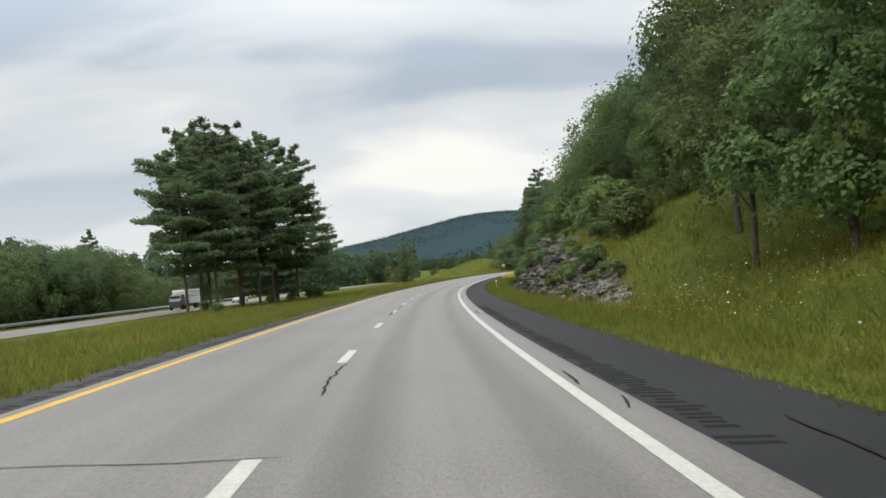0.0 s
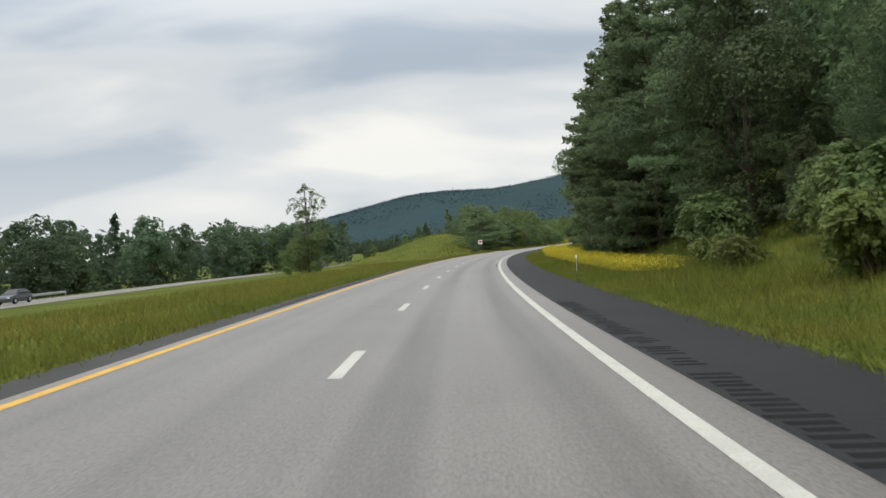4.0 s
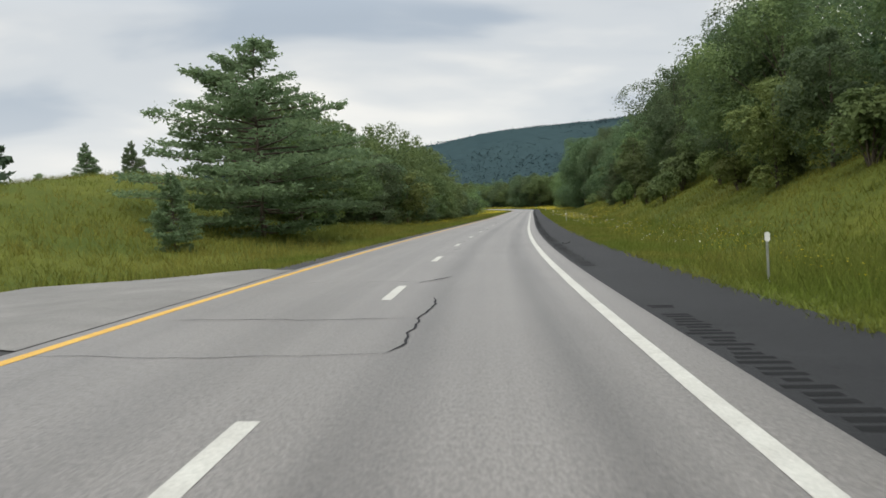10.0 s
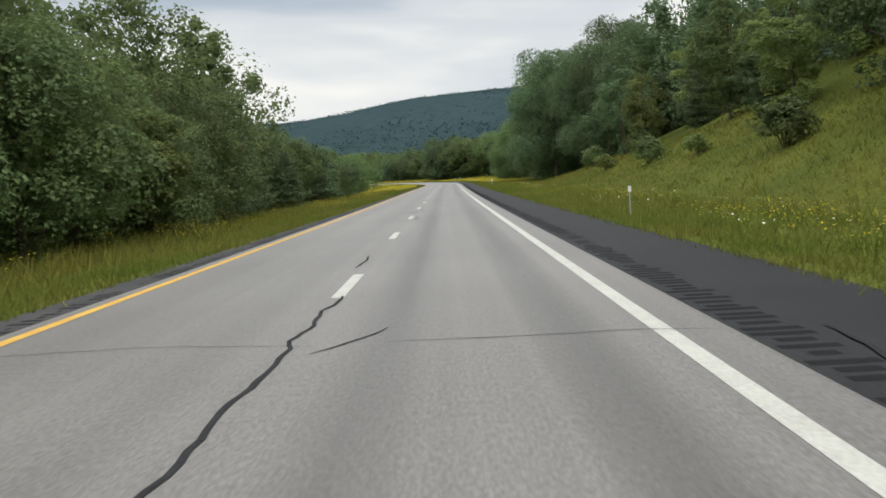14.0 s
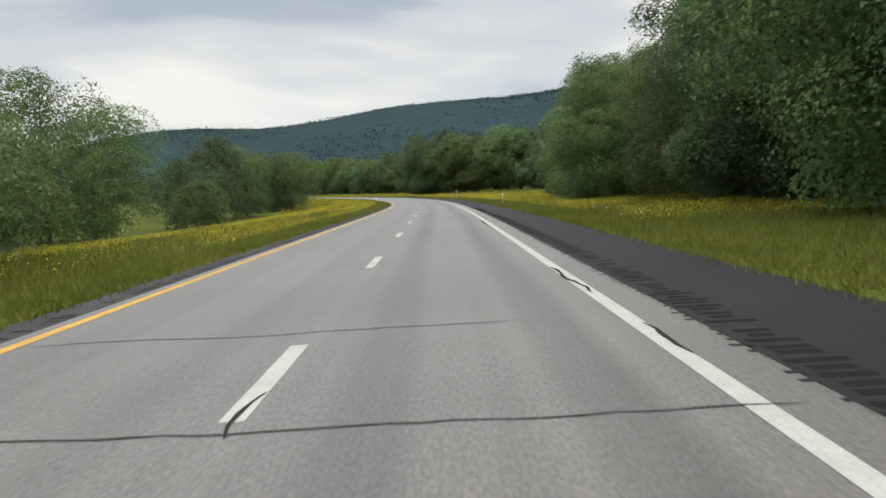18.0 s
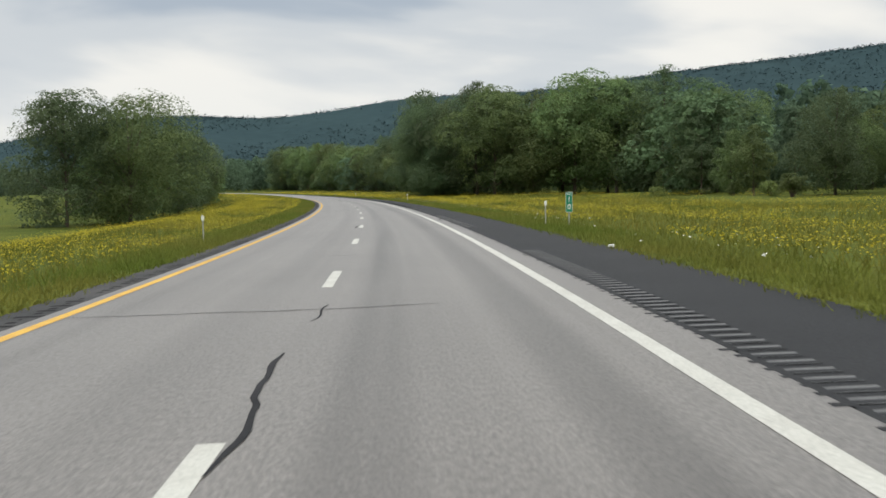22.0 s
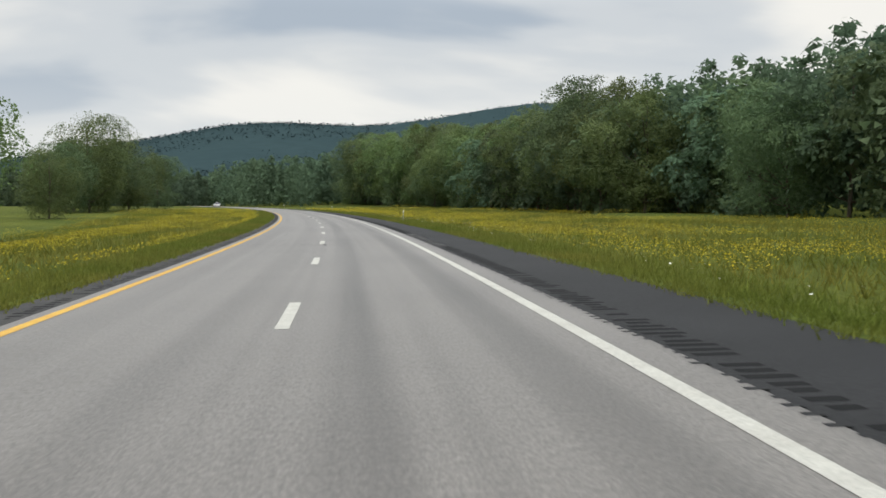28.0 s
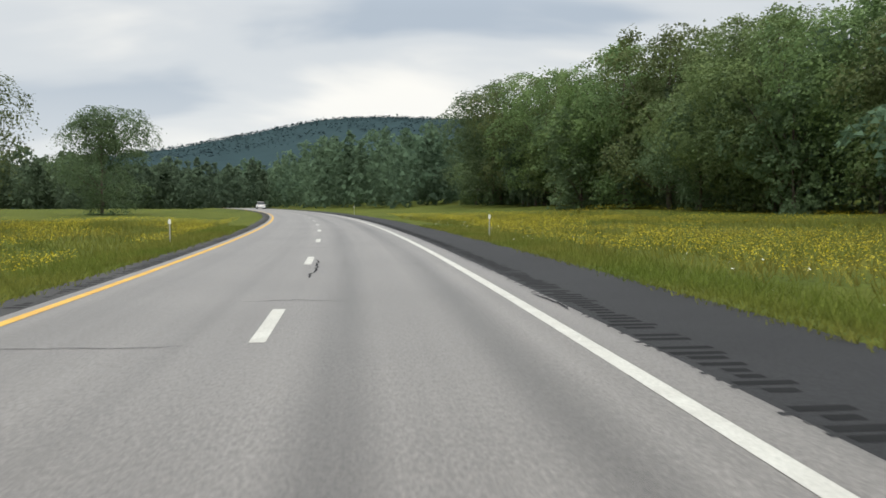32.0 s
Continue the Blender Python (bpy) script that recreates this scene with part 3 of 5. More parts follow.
def pine(height, width, n, size, label, low=0.2, droop=0.06, name="pine_tree", ragged=0.35, mat=None, taper=0.75,
         tuft=0.22, stem=0.0115, gap=1.0):
    """A white pine: a straight trunk with whorls of level branches that carry flat fans of needles."""
    lines = [([(0, 0, -0.4), (0.05, 0, height * 0.5), (0, 0.05, height)], [stem * height, 0.7 * stem * height, 0.02], 7)]
    pts = []
    for k in range(int(26 * low)):
        # dead branch stubs on the bare trunk
        t, z0 = rng.uniform(0, 6.28), height * rng.uniform(0.3 * low, 1.25 * low)
        far = width * rng.uniform(0.12, 0.32)
        lines.append(([(0, 0, z0), (0.6 * far * math.cos(t), 0.6 * far * math.sin(t), z0 + 0.04 * far), (far * math.cos(t), far * math.sin(t), z0 - 0.08 * far)], [0.03, 0.02, 0.008], 4))
    z = height * low
    tiers = []
    while z < height * 0.985:
        u = (z / height - low) / (1 - low)
        reach = width * 0.5 * (1 - u) ** taper * (0.55 + 0.45 * min(1, u * 5)) + 0.25
        for k in range(5 if u < 0.8 else 4):
            t = rng.uniform(0, 2 * math.pi)
            tiers.append((z + rng.uniform(-0.3, 0.3), t, reach * rng.uniform(1 - ragged, 1.12), u))
        z += gap * height * rng.uniform(0.035, 0.06)
    total = sum(q[2] for q in tiers)
    for z0, t, reach, u in tiers:
        tip = np.array([reach * math.cos(t), reach * math.sin(t), z0 - droop * reach + 0.28 * reach * u + 0.05 * reach])
        root = np.array([0, 0, z0])
        mid_p = (root + tip) / 2 + np.array([0, 0, -0.03 * reach])
        lines.append(([root, mid_p, tip], [min(0.035 + 0.012 * reach, 0.075), min(0.02 + 0.006 * reach, 0.045), 0.008], 4))
        m = max(5, int(n * reach / total))
        w = rng.uniform(tuft, 1.03, m) ** 0.8
        side = rng.normal(size=m) * 0.27 * reach * (1.15 - w * 0.75)
        along = root + (tip - root) * w[:, None]
        along[:, 0] += -math.sin(t) * side
        along[:, 1] += math.cos(t) * side
        along[:, 2] += rng.normal(size=m) * 0.13 + 0.06 * reach * (w - 0.5)
        pts.append(along)
    return finish_tree(name, tubes("trunk", lines, M_BARK), leaf_mesh("crown", np.concatenate(pts), size, mat or M_NEEDLE, 0.24, 1.0), label)


def shrub(height, width, n, size, mat, label):
    lines, c = [], []
    for k in range(7):
        t = k * 2.4
        q = np.array([width * 0.33 * math.cos(t) * rng.uniform(0.3, 1), width * 0.33 * math.sin(t) * rng.uniform(0.3, 1), height * rng.uniform(0.35, 0.8)])
        c.append(q)
        lines.append(([(0, 0, -0.2), q * 0.5 + np.array([0, 0, 0.1]), q], [0.05, 0.035, 0.015], 4))
    pts, out = lobe_points(np.array(c), np.full(7, min(width, height) * 0.3), n, 0.9)
    pts[:, 2] = np.maximum(pts[:, 2], 0.05)
    ob = new("shrub")
    part("woody_base", tubes("woody_base", lines, M_BARK), ob)
    part("foliage", leaf_mesh("foliage", pts, size, mat, 0.72, 0.25, out), ob)
    return tagged(ob, label, "shrub")


KINDS = {
    "maple": [broadleaf(16, 12.5, 26000, 0.225, M_LEAF, "full-leaved green maple at the meadow's edge", low=0.11, lobes=28) for _ in range(3)]
    + [broadleaf(18, 13.5, 27000, 0.235, M_LEAF_DARK, "tall dark green broadleaf tree at the wood's edge", low=0.10, lobes=30)],
    "low": [broadleaf(12, 13.5, 25000, 0.22, M_LEAF, "low spreading broadleaf tree with foliage down to the grass", low=0.09, lobes=28),
            broadleaf(12.5, 12.5, 25000, 0.22, M_LEAF_DARK, "dark spreading broadleaf tree standing in the meadow", low=0.09, lobes=27),
            broadleaf(13, 12, 25000, 0.22, M_LEAF, "uneven spreading broadleaf tree standing in the meadow", low=0.10, lobes=24)],
    "lone": [broadleaf(16, 12, 32000, 0.21, M_LEAF_DARK, "rounded dark meadow tree with its trunk showing under the crown", low=0.17, lobes=26, full=1.3),
             broadleaf(16, 13, 32000, 0.21, M_LEAF, "broad rounded meadow tree with foliage near the grass", low=0.10, lobes=28, full=1.3),
             broadleaf(16, 12, 30000, 0.21, M_LEAF_DARK, "uneven many-headed tree standing in the meadow", low=0.12, lobes=24, full=1.25)],
    "far_tree": [broadleaf(15, 12, 8000, 0.42, M_FARWOOD_HAZED, "green broadleaf tree in the edge of the far wood", low=0.10, lobes=26),
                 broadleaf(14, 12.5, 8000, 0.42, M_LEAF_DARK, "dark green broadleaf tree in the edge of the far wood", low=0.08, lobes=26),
                 broadleaf(16, 10, 7600, 0.42, M_FARWOOD_HAZED, "haze-paled broadleaf tree in the edge of the far wood", low=0.08, lobes=22)],
    "far_pine": [pine(18, 11, 9000, 0.62, "dark pine standing among far broadleaf trees", low=0.10)],
    "young": [broadleaf(11, 7, 13000, 0.21, M_LEAF_LIGHT, "slender young broadleaf tree in light green leaf", low=0.08, lobes=20),
              broadleaf(12, 7.5, 13500, 0.22, M_LEAF, "slender young broadleaf tree crowded in the wood's edge", low=0.06, lobes=20),
              broadleaf(12, 7.5, 13500, 0.22, M_LEAF_DARK, "young dark-leaved tree crowded in the wood's edge", low=0.06, lobes=20)],
    "near_maple": [broadleaf(17, 12.5, 62000, 0.165, M_LEAF, "big full-leaved maple standing close to the road", low=0.05, lobes=34),
                   broadleaf(17, 12, 62000, 0.165, M_LEAF_DARK, "big dark-leaved broadleaf tree close to the road", low=0.05, lobes=32)],
    "near_young": [broadleaf(13, 7.5, 30000, 0.155, M_LEAF, "slim broadleaf tree at the front of the hillside wood", low=0.08, lobes=24),
                   broadleaf(13, 7.5, 30000, 0.155, M_LEAF_DARK, "slim dark broadleaf tree at the front of the hillside wood", low=0.08, lobes=24)],
    "near_pine": [pine(19, 11, 34000, 0.30, "tall dark pine with branches down to the bank", low=0.03, ragged=0.4, taper=0.6)],
    "birch": [broadleaf(15, 7.5, 15000, 0.21, M_LEAF, "pale-barked birch among darker trees", low=0.36, bark=M_BIRCH, lean=0.04, lobes=20, name="birch_tree")],
    "open": [broadleaf(16, 6.6, 6500, 0.22, M_LEAF, "slender open-crowned tree standing alone in the median", low=0.2, lobes=20)],
    "slope": [broadleaf(13, 8.5, 15000, 0.20, M_LEAF, "open-crowned tree with a bare lower trunk on the grassy slope", low=0.42, lobes=20)],
    "pine": [pine(18, 12, 26000, 0.36, "tall white pine with layered level branches", low=0.12, ragged=0.45),
             pine(20, 11.5, 26000, 0.36, "tall dark white pine on the wooded bank", low=0.07)],
    "high_pine": [pine(18.5, 12.5, 23000, 0.34, "white pine with bare lower trunk in the median clump", low=0.24, ragged=0.7, taper=0.5, tuft=0.36, stem=0.0085, gap=1.1) for _ in range(3)],
    "skirt_pine": [pine(16, 13, 17000, 0.34, "white pine with branches hanging near the grass of the median", low=0.10, ragged=0.6, taper=0.5, tuft=0.4, stem=0.009, gap=1.2)],
    "wide_pine": [pine(13, 18, 32000, 0.32, "broad white pine at the end of the median wood", low=0.05, ragged=0.5, taper=0.55, tuft=0.3)],
    "small_pine": [pine(9, 6.5, 14000, 0.29, "young pine with foliage down to the ground", low=0.04)],
    "shrub": [shrub(2.6, 3.4, 4200, 0.15, M_LEAF, "dense green shrub on the grassy bank"), shrub(2.0, 2.8, 3600, 0.14, M_LEAF_LIGHT, "light green bush at the foot of the trees")],
}
pick = np.random.default_rng(17)
PLANTED = set()


def plant(kind, s, o, h=1.0, which=None, spin=None):
    """Set one plant of a kind at (s, o), h times its drawn height; the first use takes the model itself."""
    pool = KINDS[kind]
    src = pool[int(pick.integers(len(pool))) if which is None else which % len(pool)]
    x, y, z = spot(float(s), float(o))
    w = h * pick.uniform(0.92, 1.12)
    m = Matrix.LocRotScale((x, y, z - 0.15), Euler((0, 0, pick.uniform(0, 6.28) if spin is None else spin)), None)
    if src.name in PLANTED:
        ob = copy_thing(src, m)
    else:
        PLANTED.add(src.name)
        ob = src
        ob.matrix_basis = m
    ob.scale = (w, w, h)
    return ob


def belt(s0, s1, o0, o1, n, kinds, h0, h1, group):
    """Scatter n plants over a stretch with even spacing and some jitter."""
    for k in range(n):
        s = s0 + (s1 - s0) * (k + pick.uniform(0.1, 0.9)) / n
        o = pick.uniform(min(o0, o1), max(o0, o1))
        plant(kinds[int(pick.integers(len(kinds)))], s, o, pick.uniform(h0, h1))["group"] = group


def woods(name, label, belts, mat, seed=1):
    """The crowded trees behind the first rows: crowns of leaf clumps that nobody could count, as one mesh.
    belts: stretch along, offsets, spacing, lowest and greatest height, clumps to a tree, size of a clump."""
    wr = np.random.default_rng(seed)
    pts, outs, sizes = [], [], []
    for s0, s1, o0, o1, gap, h0, h1, per, size in belts:
        n = int(abs(s1 - s0) * abs(o1 - o0) / gap ** 2)
        ts, to = wr.uniform(s0, s1, n), wr.uniform(min(o0, o1), max(o0, o1), n)
        th = wr.uniform(h0, h1, n)
        base = spot(ts, to)
        per, size = int(per * 1.45), size * 0.84
        for b, h in zip(base, th):
            conical = wr.uniform() < 0.25
            k = 16
            u = (np.arange(k) + 0.6) / k
            wide = h * (0.20 * (1.08 - u) if conical else 0.25 * np.sin(math.pi * (0.18 + 0.72 * u))) * wr.uniform(0.7, 1.25, k)
            t = np.arange(k) * 2.4 + wr.uniform(0, 6)
            c = np.stack([wide * 0.75 * np.cos(t), wide * 0.75 * np.sin(t), h * (0.06 + 0.86 * u) + wr.normal(size=k) * 0.02 * h], -1)
            pick = wr.integers(k, size=per)
            d = wr.normal(size=(per, 3))
            d /= np.linalg.norm(d, axis=1)[:, None]
            far = np.where(wr.uniform(size=per) < 0.1, wr.uniform(1, 1.15, per), wr.uniform(0.4, 1.05, per))
            pts.append(b + c[pick] + d * (wide[pick] * 0.55 + 0.35)[:, None] * far[:, None])
            outs.append(d)
            sizes.append(np.full(per, size))
    ob = new(name, leaf_mesh(name, np.concatenate(pts), np.concatenate(sizes), mat, 0.75, 0.3, np.concatenate(outs)))
    return tagged(ob, label, "woodland", kind="stuff")


# right: wooded hillside, first rows as single trees
for s, o, k, h in ((30, 21, "young", 0.9), (44, 21, "maple", 0.6), (24, 15.5, "young", 0.9), (18, 19, "maple", 0.85), (34, 25, "maple", 0.9), (56, 24, "young", 0.85), (12, 15, "young", 0.8), (37, 16.5, "slope", 1.0), (30, 14.5, "slope", 0.8)):
    plant(k, s, o, h)["group"] = "hillside trees"
belt(54, 160, 15.5, 22, 28, ["near_young", "near_young", "near_maple"], 0.46, 0.66, "hillside trees")
belt(48, 150, 12.8, 17, 46, ["shrub"], 0.55, 1.2, "hillside shrubs")
belt(104, 166, 12.0, 15.5, 22, ["shrub"], 0.7, 1.4, "hillside shrubs")
belt(112, 166, 15, 18, 12, ["near_young", "near_young", "small_pine"], 0.4, 0.55, "hillside trees")
belt(58, 112, 14.2, 18.5, 30, ["shrub"], 1.0, 1.7, "hillside shrubs")
belt(62, 120, 12.0, 12.9, 16, ["shrub"], 0.25, 0.5, "hillside shrubs")
belt(226, 246, 14.4, 16.6, 7, ["shrub"], 0.5, 0.95, "hillside shrubs")
belt(166, 224, 13.8, 16.6, 11, ["near_pine", "near_pine", "near_pine", "near_young"], 0.9, 1.1, "hillside trees")
belt(190, 250, 17, 20, 11, ["near_pine", "near_young"], 0.9, 1.08, "hillside trees")
for k, (s, o) in enumerate(((247, 18), (252, 17), (258, 19.5), (262, 18.3), (268, 20), (273, 19.2), (278, 21), (284, 20.8), (289, 22.5), (294, 22.2), (300, 21.5), (307, 23.8), (314, 25), (322, 26.5))):
    plant(("near_young", "birch", "near_pine", "near_young")[k % 4], s, o, 1.0 + 0.16 * ((k * 7) % 5) / 4)["group"] = "hillside trees"
for s, o, k, h in ((299, 20.5, "near_pine", 0.85), (305, 22, "near_young", 1.25), (311, 23, "near_young", 1.2), (317, 23.5, "near_maple", 0.85), (326, 25.5, "near_maple", 0.8), (333, 23.5, "near_maple", 0.8), (341, 26, "near_maple", 0.8)):
    plant(k, s, o, h)["group"] = "hillside trees"
belt(245, 300, 17.5, 22, 16, ["shrub"], 0.5, 1.0, "hillside shrubs")
belt(262, 312, 27, 31, 7, ["maple", "birch", "pine"], 1.0, 1.15, "hillside trees")
belt(296, 440, 17, 25, 26, ["young", "maple", "low", "young"], 0.5, 0.75, "hillside trees")
for s, o, h in ((311, 17, 0.52), (317, 18.5, 0.58), (323, 18, 0.55), (330, 19, 0.6)):
    plant("low", s, o, h)["group"] = "hillside trees"
belt(300, 440, 15.5, 18.5, 16, ["shrub"], 0.8, 1.5, "hillside shrubs")
belt(430, 560, 22, 30, 24, ["young", "small_pine", "young", "low"], 0.6, 0.95, "hillside trees")
belt(436, 474, 16.5, 22, 13, ["young", "small_pine", "young"], 0.5, 0.8, "hillside trees")
belt(430, 560, 17, 24, 9, ["shrub"], 0.5, 1.1, "hillside shrubs")
for s, o, h in ((590, 20.5, 1.36), (597, 24, 1.42), (605, 22, 1.36), (612, 27, 1.4), (574, 24.5, 1.15), (567, 29, 1.2), (580, 30, 1.3), (556, 28, 1.0), (622, 21, 0.86), (630, 23, 0.86)):
    plant("near_maple", s, o, h)["group"] = "hillside trees"
belt(616, 646, 21.5, 28, 9, ["near_maple"], 0.86, 1.02, "hillside trees")
woods("hillside_woods", "dense mixed wood covering the hillside", [(-30, 60, 26, 40, 5, 11, 17, 1100, 0.52), (-30, 60, 40, 54, 8, 12, 18, 450, 0.75), (60, 118, 22, 36, 5, 11, 16, 1300, 0.48), (118, 162, 22, 36, 5, 15.5, 21, 1300, 0.48), (60, 150, 36, 52, 8, 11, 17, 450, 0.75),
      (160, 262, 20, 28, 5, 13, 19, 1700, 0.38), (150, 262, 28, 46, 8, 14, 20, 450, 0.75)] + [(262, 316, 30, 40, 5.2, 12, 17, 1700, 0.40), (262, 330, 40, 54, 8, 14, 20, 450, 0.75),
      (320, 470, 25, 36, 5.2, 9, 15, 1500, 0.45), (320, 470, 36, 54, 8, 12, 19, 500, 0.7), (460, 580, 28, 40, 5.2, 12, 19, 1500, 0.46), (460, 580, 40, 56, 8, 13, 20, 500, 0.7), (580, 650, 34, 46, 6, 16, 20, 2000, 0.38)], M_LEAF_DARK, seed=3)
# right: meadow trees
for s, o, h in ((652, 19, 0.86), (656, 23, 0.9), (663, 21, 0.88), (671, 22.5, 0.9), (680, 24.5, 0.92), (690, 26, 0.86), (699, 27, 0.76), (668, 28, 1.05), (684, 31, 0.98), (695, 33, 0.9)):
    plant("near_maple", s, o, h)["group"] = "meadow trees"
belt(652, 692, 16.8, 19.6, 11, ["shrub"], 0.8, 1.3, "meadow shrubs")
plant("near_maple", 671, 19.2, 0.7)["group"] = "meadow trees"
plant("near_maple", 650, 16.5, 0.8)["group"] = "meadow trees"
belt(722, 806, 42, 50, 9, ["young", "lone", "young"], 0.55, 0.72, "meadow trees")
belt(720, 800, 38, 44, 8, ["shrub"], 0.6, 1.0, "meadow shrubs")
belt(706, 800, 54, 62, 14, ["far_tree", "maple", "far_tree"], 0.55, 0.75, "meadow trees")
belt(800, 835, 46, 60, 7, ["far_tree", "far_tree", "low"], 0.8, 1.1, "meadow trees")
for s, o, k, h in ((858, 17.5, "near_maple", 1.12), (857, 20, "near_maple", 0.85), (862, 22.5, "near_maple", 1.05), (847, 29, "maple", 1.30), (843, 35, "maple", 1.26), (838, 41, "maple", 1.38), (834, 47, "maple", 1.32), (829, 53, "maple", 1.21), (824, 60, "maple", 1.10), (856, 36, "maple", 1.26), (850, 43, "maple", 1.26), (845, 50, "maple", 1.21), (868, 21, "lone", 1.42), (875, 25, "low", 1.1), (882, 27, "maple", 1.21), (888, 30, "maple", 1.21), (866, 30, "maple", 1.26), (852, 27, "maple", 1.26)):
    plant(k, s, o, h)["group"] = "meadow trees"
belt(925, 1180, 40, 50, 36, ["far_tree", "far_tree", "far_tree", "low"], 0.8, 1.1, "meadow trees")
for s, o, h in ((986, 43, 1.1), (997, 44, 1.28), (1006, 42, 1.22), (1017, 45, 1.3), (1028, 43, 1.2), (1041, 44, 1.2), (1060, 45, 1.26), (1069, 47, 1.28), (1080, 44, 1.3), (1090, 47, 1.4), (1103, 45, 1.5), (1113, 44, 1.52), (1122, 47, 1.55), (1138, 44, 1.5), (1150, 47, 1.55), (1164, 42, 1.4)):
    plant("maple", s, o, h)["group"] = "meadow trees"
woods("meadow_woods", "dense dark broadleaf wood beside the meadow", [(655, 705, 35, 50, 6, 14, 20, 1500, 0.5), (655, 720, 50, 90, 8, 14, 20, 320, 1.1), (862, 930, 34, 50, 6, 14, 20, 700, 0.75), (862, 930, 50, 95, 8, 15, 21, 320, 1.2)], M_LEAF_DARK, seed=4)
# these rows take the leaf colour with haze mixed in
woods("far_woods", "broadleaf wood along the far side of the meadow, its colour paled as by haze", [(700, 850, 60, 72, 6, 10, 15, 700, 0.75), (700, 850, 72, 115, 9.5, 13, 19, 260, 1.3), (930, 1200, 46, 60, 6, 14, 21, 700, 0.75), (930, 1200, 60, 100, 9, 17, 25, 240, 1.35),
      (1190, 1400, 22, 90, 10, 15, 22, 240, 1.4), (1420, 1560, -60, 110, 11, 14, 20, 200, 1.6)], M_FARWOOD_HAZED, seed=5)
# left: pines in the median, lone tree, wooded island, meadow trees
for k, (s, o, h) in enumerate(((93, -27, 1.15), (96, -24.5, 1.12), (101, -27, 1.25), (107, -22.5, 1.2), (104, -29, 1.25), (109, -25.5, 1.3), (114, -22.5, 1.3), (118, -28, 1.3), (120, -20.5, 1.2), (121.3, -23.8, 1.28))):
    plant("high_pine", s, o, h, which=k)["group"] = "median pines"
for s, o, h in ((133.5, -20.4, 0.88), (125, -25, 1.15), (126, -31, 1.15)):
    plant("skirt_pine", s, o, h)["group"] = "median pines"
plant("open", 264, -29.6, 1.0)
plant("low", 265, -30.2, 0.55)
for s, o, h in ((262, -28, 0.8), (256, -31, 0.6), (84, -21, 0.5), (90, -24, 0.6), (100, -20, 0.45), (118, -24, 0.6), (126, -23, 0.9), (131, -20, 0.8), (137, -23, 0.9), (133, -28, 1.0)):
    plant("shrub", s, o, h)
plant("wide_pine", 371, -13.8, 0.98)
plant("small_pine", 358, -14.5, 0.45)
plant("pine", 378, -16, 0.62)["group"] = "median wood"
for s, o, h in ((396, -44, 0.42), (380, -50, 0.4), (380, -52, 0.35), (352, -62, 0.7)):
    plant("young", s, o, h)["group"] = "knoll trees"
for s, o, h in ((398, -40, 0.64), (408, -40, 0.86)):
    plant("small_pine", s, o, h)["group"] = "knoll trees"
belt(384, 440, -13.2, -17, 14, ["young", "young", "small_pine"], 0.8, 0.98, "median wood")
belt(440, 560, -12.8, -17, 30, ["young", "small_pine", "small_pine", "low"], 0.6, 0.85, "median wood")
belt(560, 612, -15, -22, 10, ["young", "low"], 0.5, 0.7, "median wood")
woods("median_woods", "young mixed wood between the carriageways", [(384, 440, -15.5, -23, 4.2, 8.5, 11.5, 1100, 0.42), (435, 528, -16.5, -26, 4.4, 12.5, 18, 2000, 0.38), (528, 562, -17, -26, 4.6, 7, 11, 1100, 0.40), (440, 540, -26, -40, 6.5, 15, 20, 900, 0.52), (562, 612, -18, -32, 5, 6, 9, 600, 0.56)], M_LEAF, seed=6)
for s, o, k, h in ((660, -39, "lone", 1.17), (654, -32, "lone", 0.88), (634, -34, "lone", 0.80), (648, -20, "low", 0.42), (690, -33, "low", 0.80), (676, -26, "shrub", 1.4), (729, -35.6, "lone", 1.04), (752, -32.4, "lone", 0.98), (741, -40, "lone", 0.85),
                   (800, -33, "lone", 1.02), (803, -26.5, "lone", 1.04), (812, -31, "low", 1.0), (839, -25.5, "lone", 0.93), (834, -33, "lone", 1.06), (848, -29, "low", 0.95), (907, -28.3, "lone", 1.17), (893, -34, "lone", 1.08),
                   (922, -27, "lone", 0.98), (940, -24.5, "low", 0.92), (914, -33, "low", 1.05), (1062, -40, "lone", 0.95), (1001, -33, "lone", 0.60), (1040, -38, "low", 1.0), (1049, -35.5, "lone", 1.15), (1080, -31, "lone", 0.98), (1068, -36, "low", 1.1), (1126, -25, "lone", 0.94)):
    plant(k, s, o, h)["group"] = "median meadow trees"
# left: trees beyond the other carriageway
for s, o, h in ((362, -80, 1.05), (372, -76, 1.0), (384, -80, 1.1), (396, -77, 0.95)):
    plant("far_tree", s, o, h)["group"] = "trees beyond the far road"
belt(88, 140, -56, -66, 18, ["low", "far_tree", "low"], 0.85, 1.1, "trees beyond the far road")
belt(140, 200, -57, -66, 9, ["low", "far_tree", "low"], 0.5, 0.65, "trees beyond the far road")
belt(60, 420, -72, -84, 30, ["far_tree", "far_tree", "far_tree", "far_tree", "far_pine"], 0.75, 1.15, "trees beyond the far road")
woods("valley_woods", "mixed wood beyond the other carriageway", [(-20, 460, -80, -115, 10, 14, 20, 200, 1.4), (620, 1300, -95, -125, 12, 11, 15, 150, 1.6), (1250, 1420, -170, 20, 10, 12, 18, 260, 1.4)], M_FARWOOD_HAZED, seed=8)


# models that stand nowhere are taken away again
for pool in KINDS.values():
    for model in pool:
        if model.name not in PLANTED:
            for piece in list(model.children):
                bpy.data.objects.remove(piece)
            bpy.data.objects.remove(model)
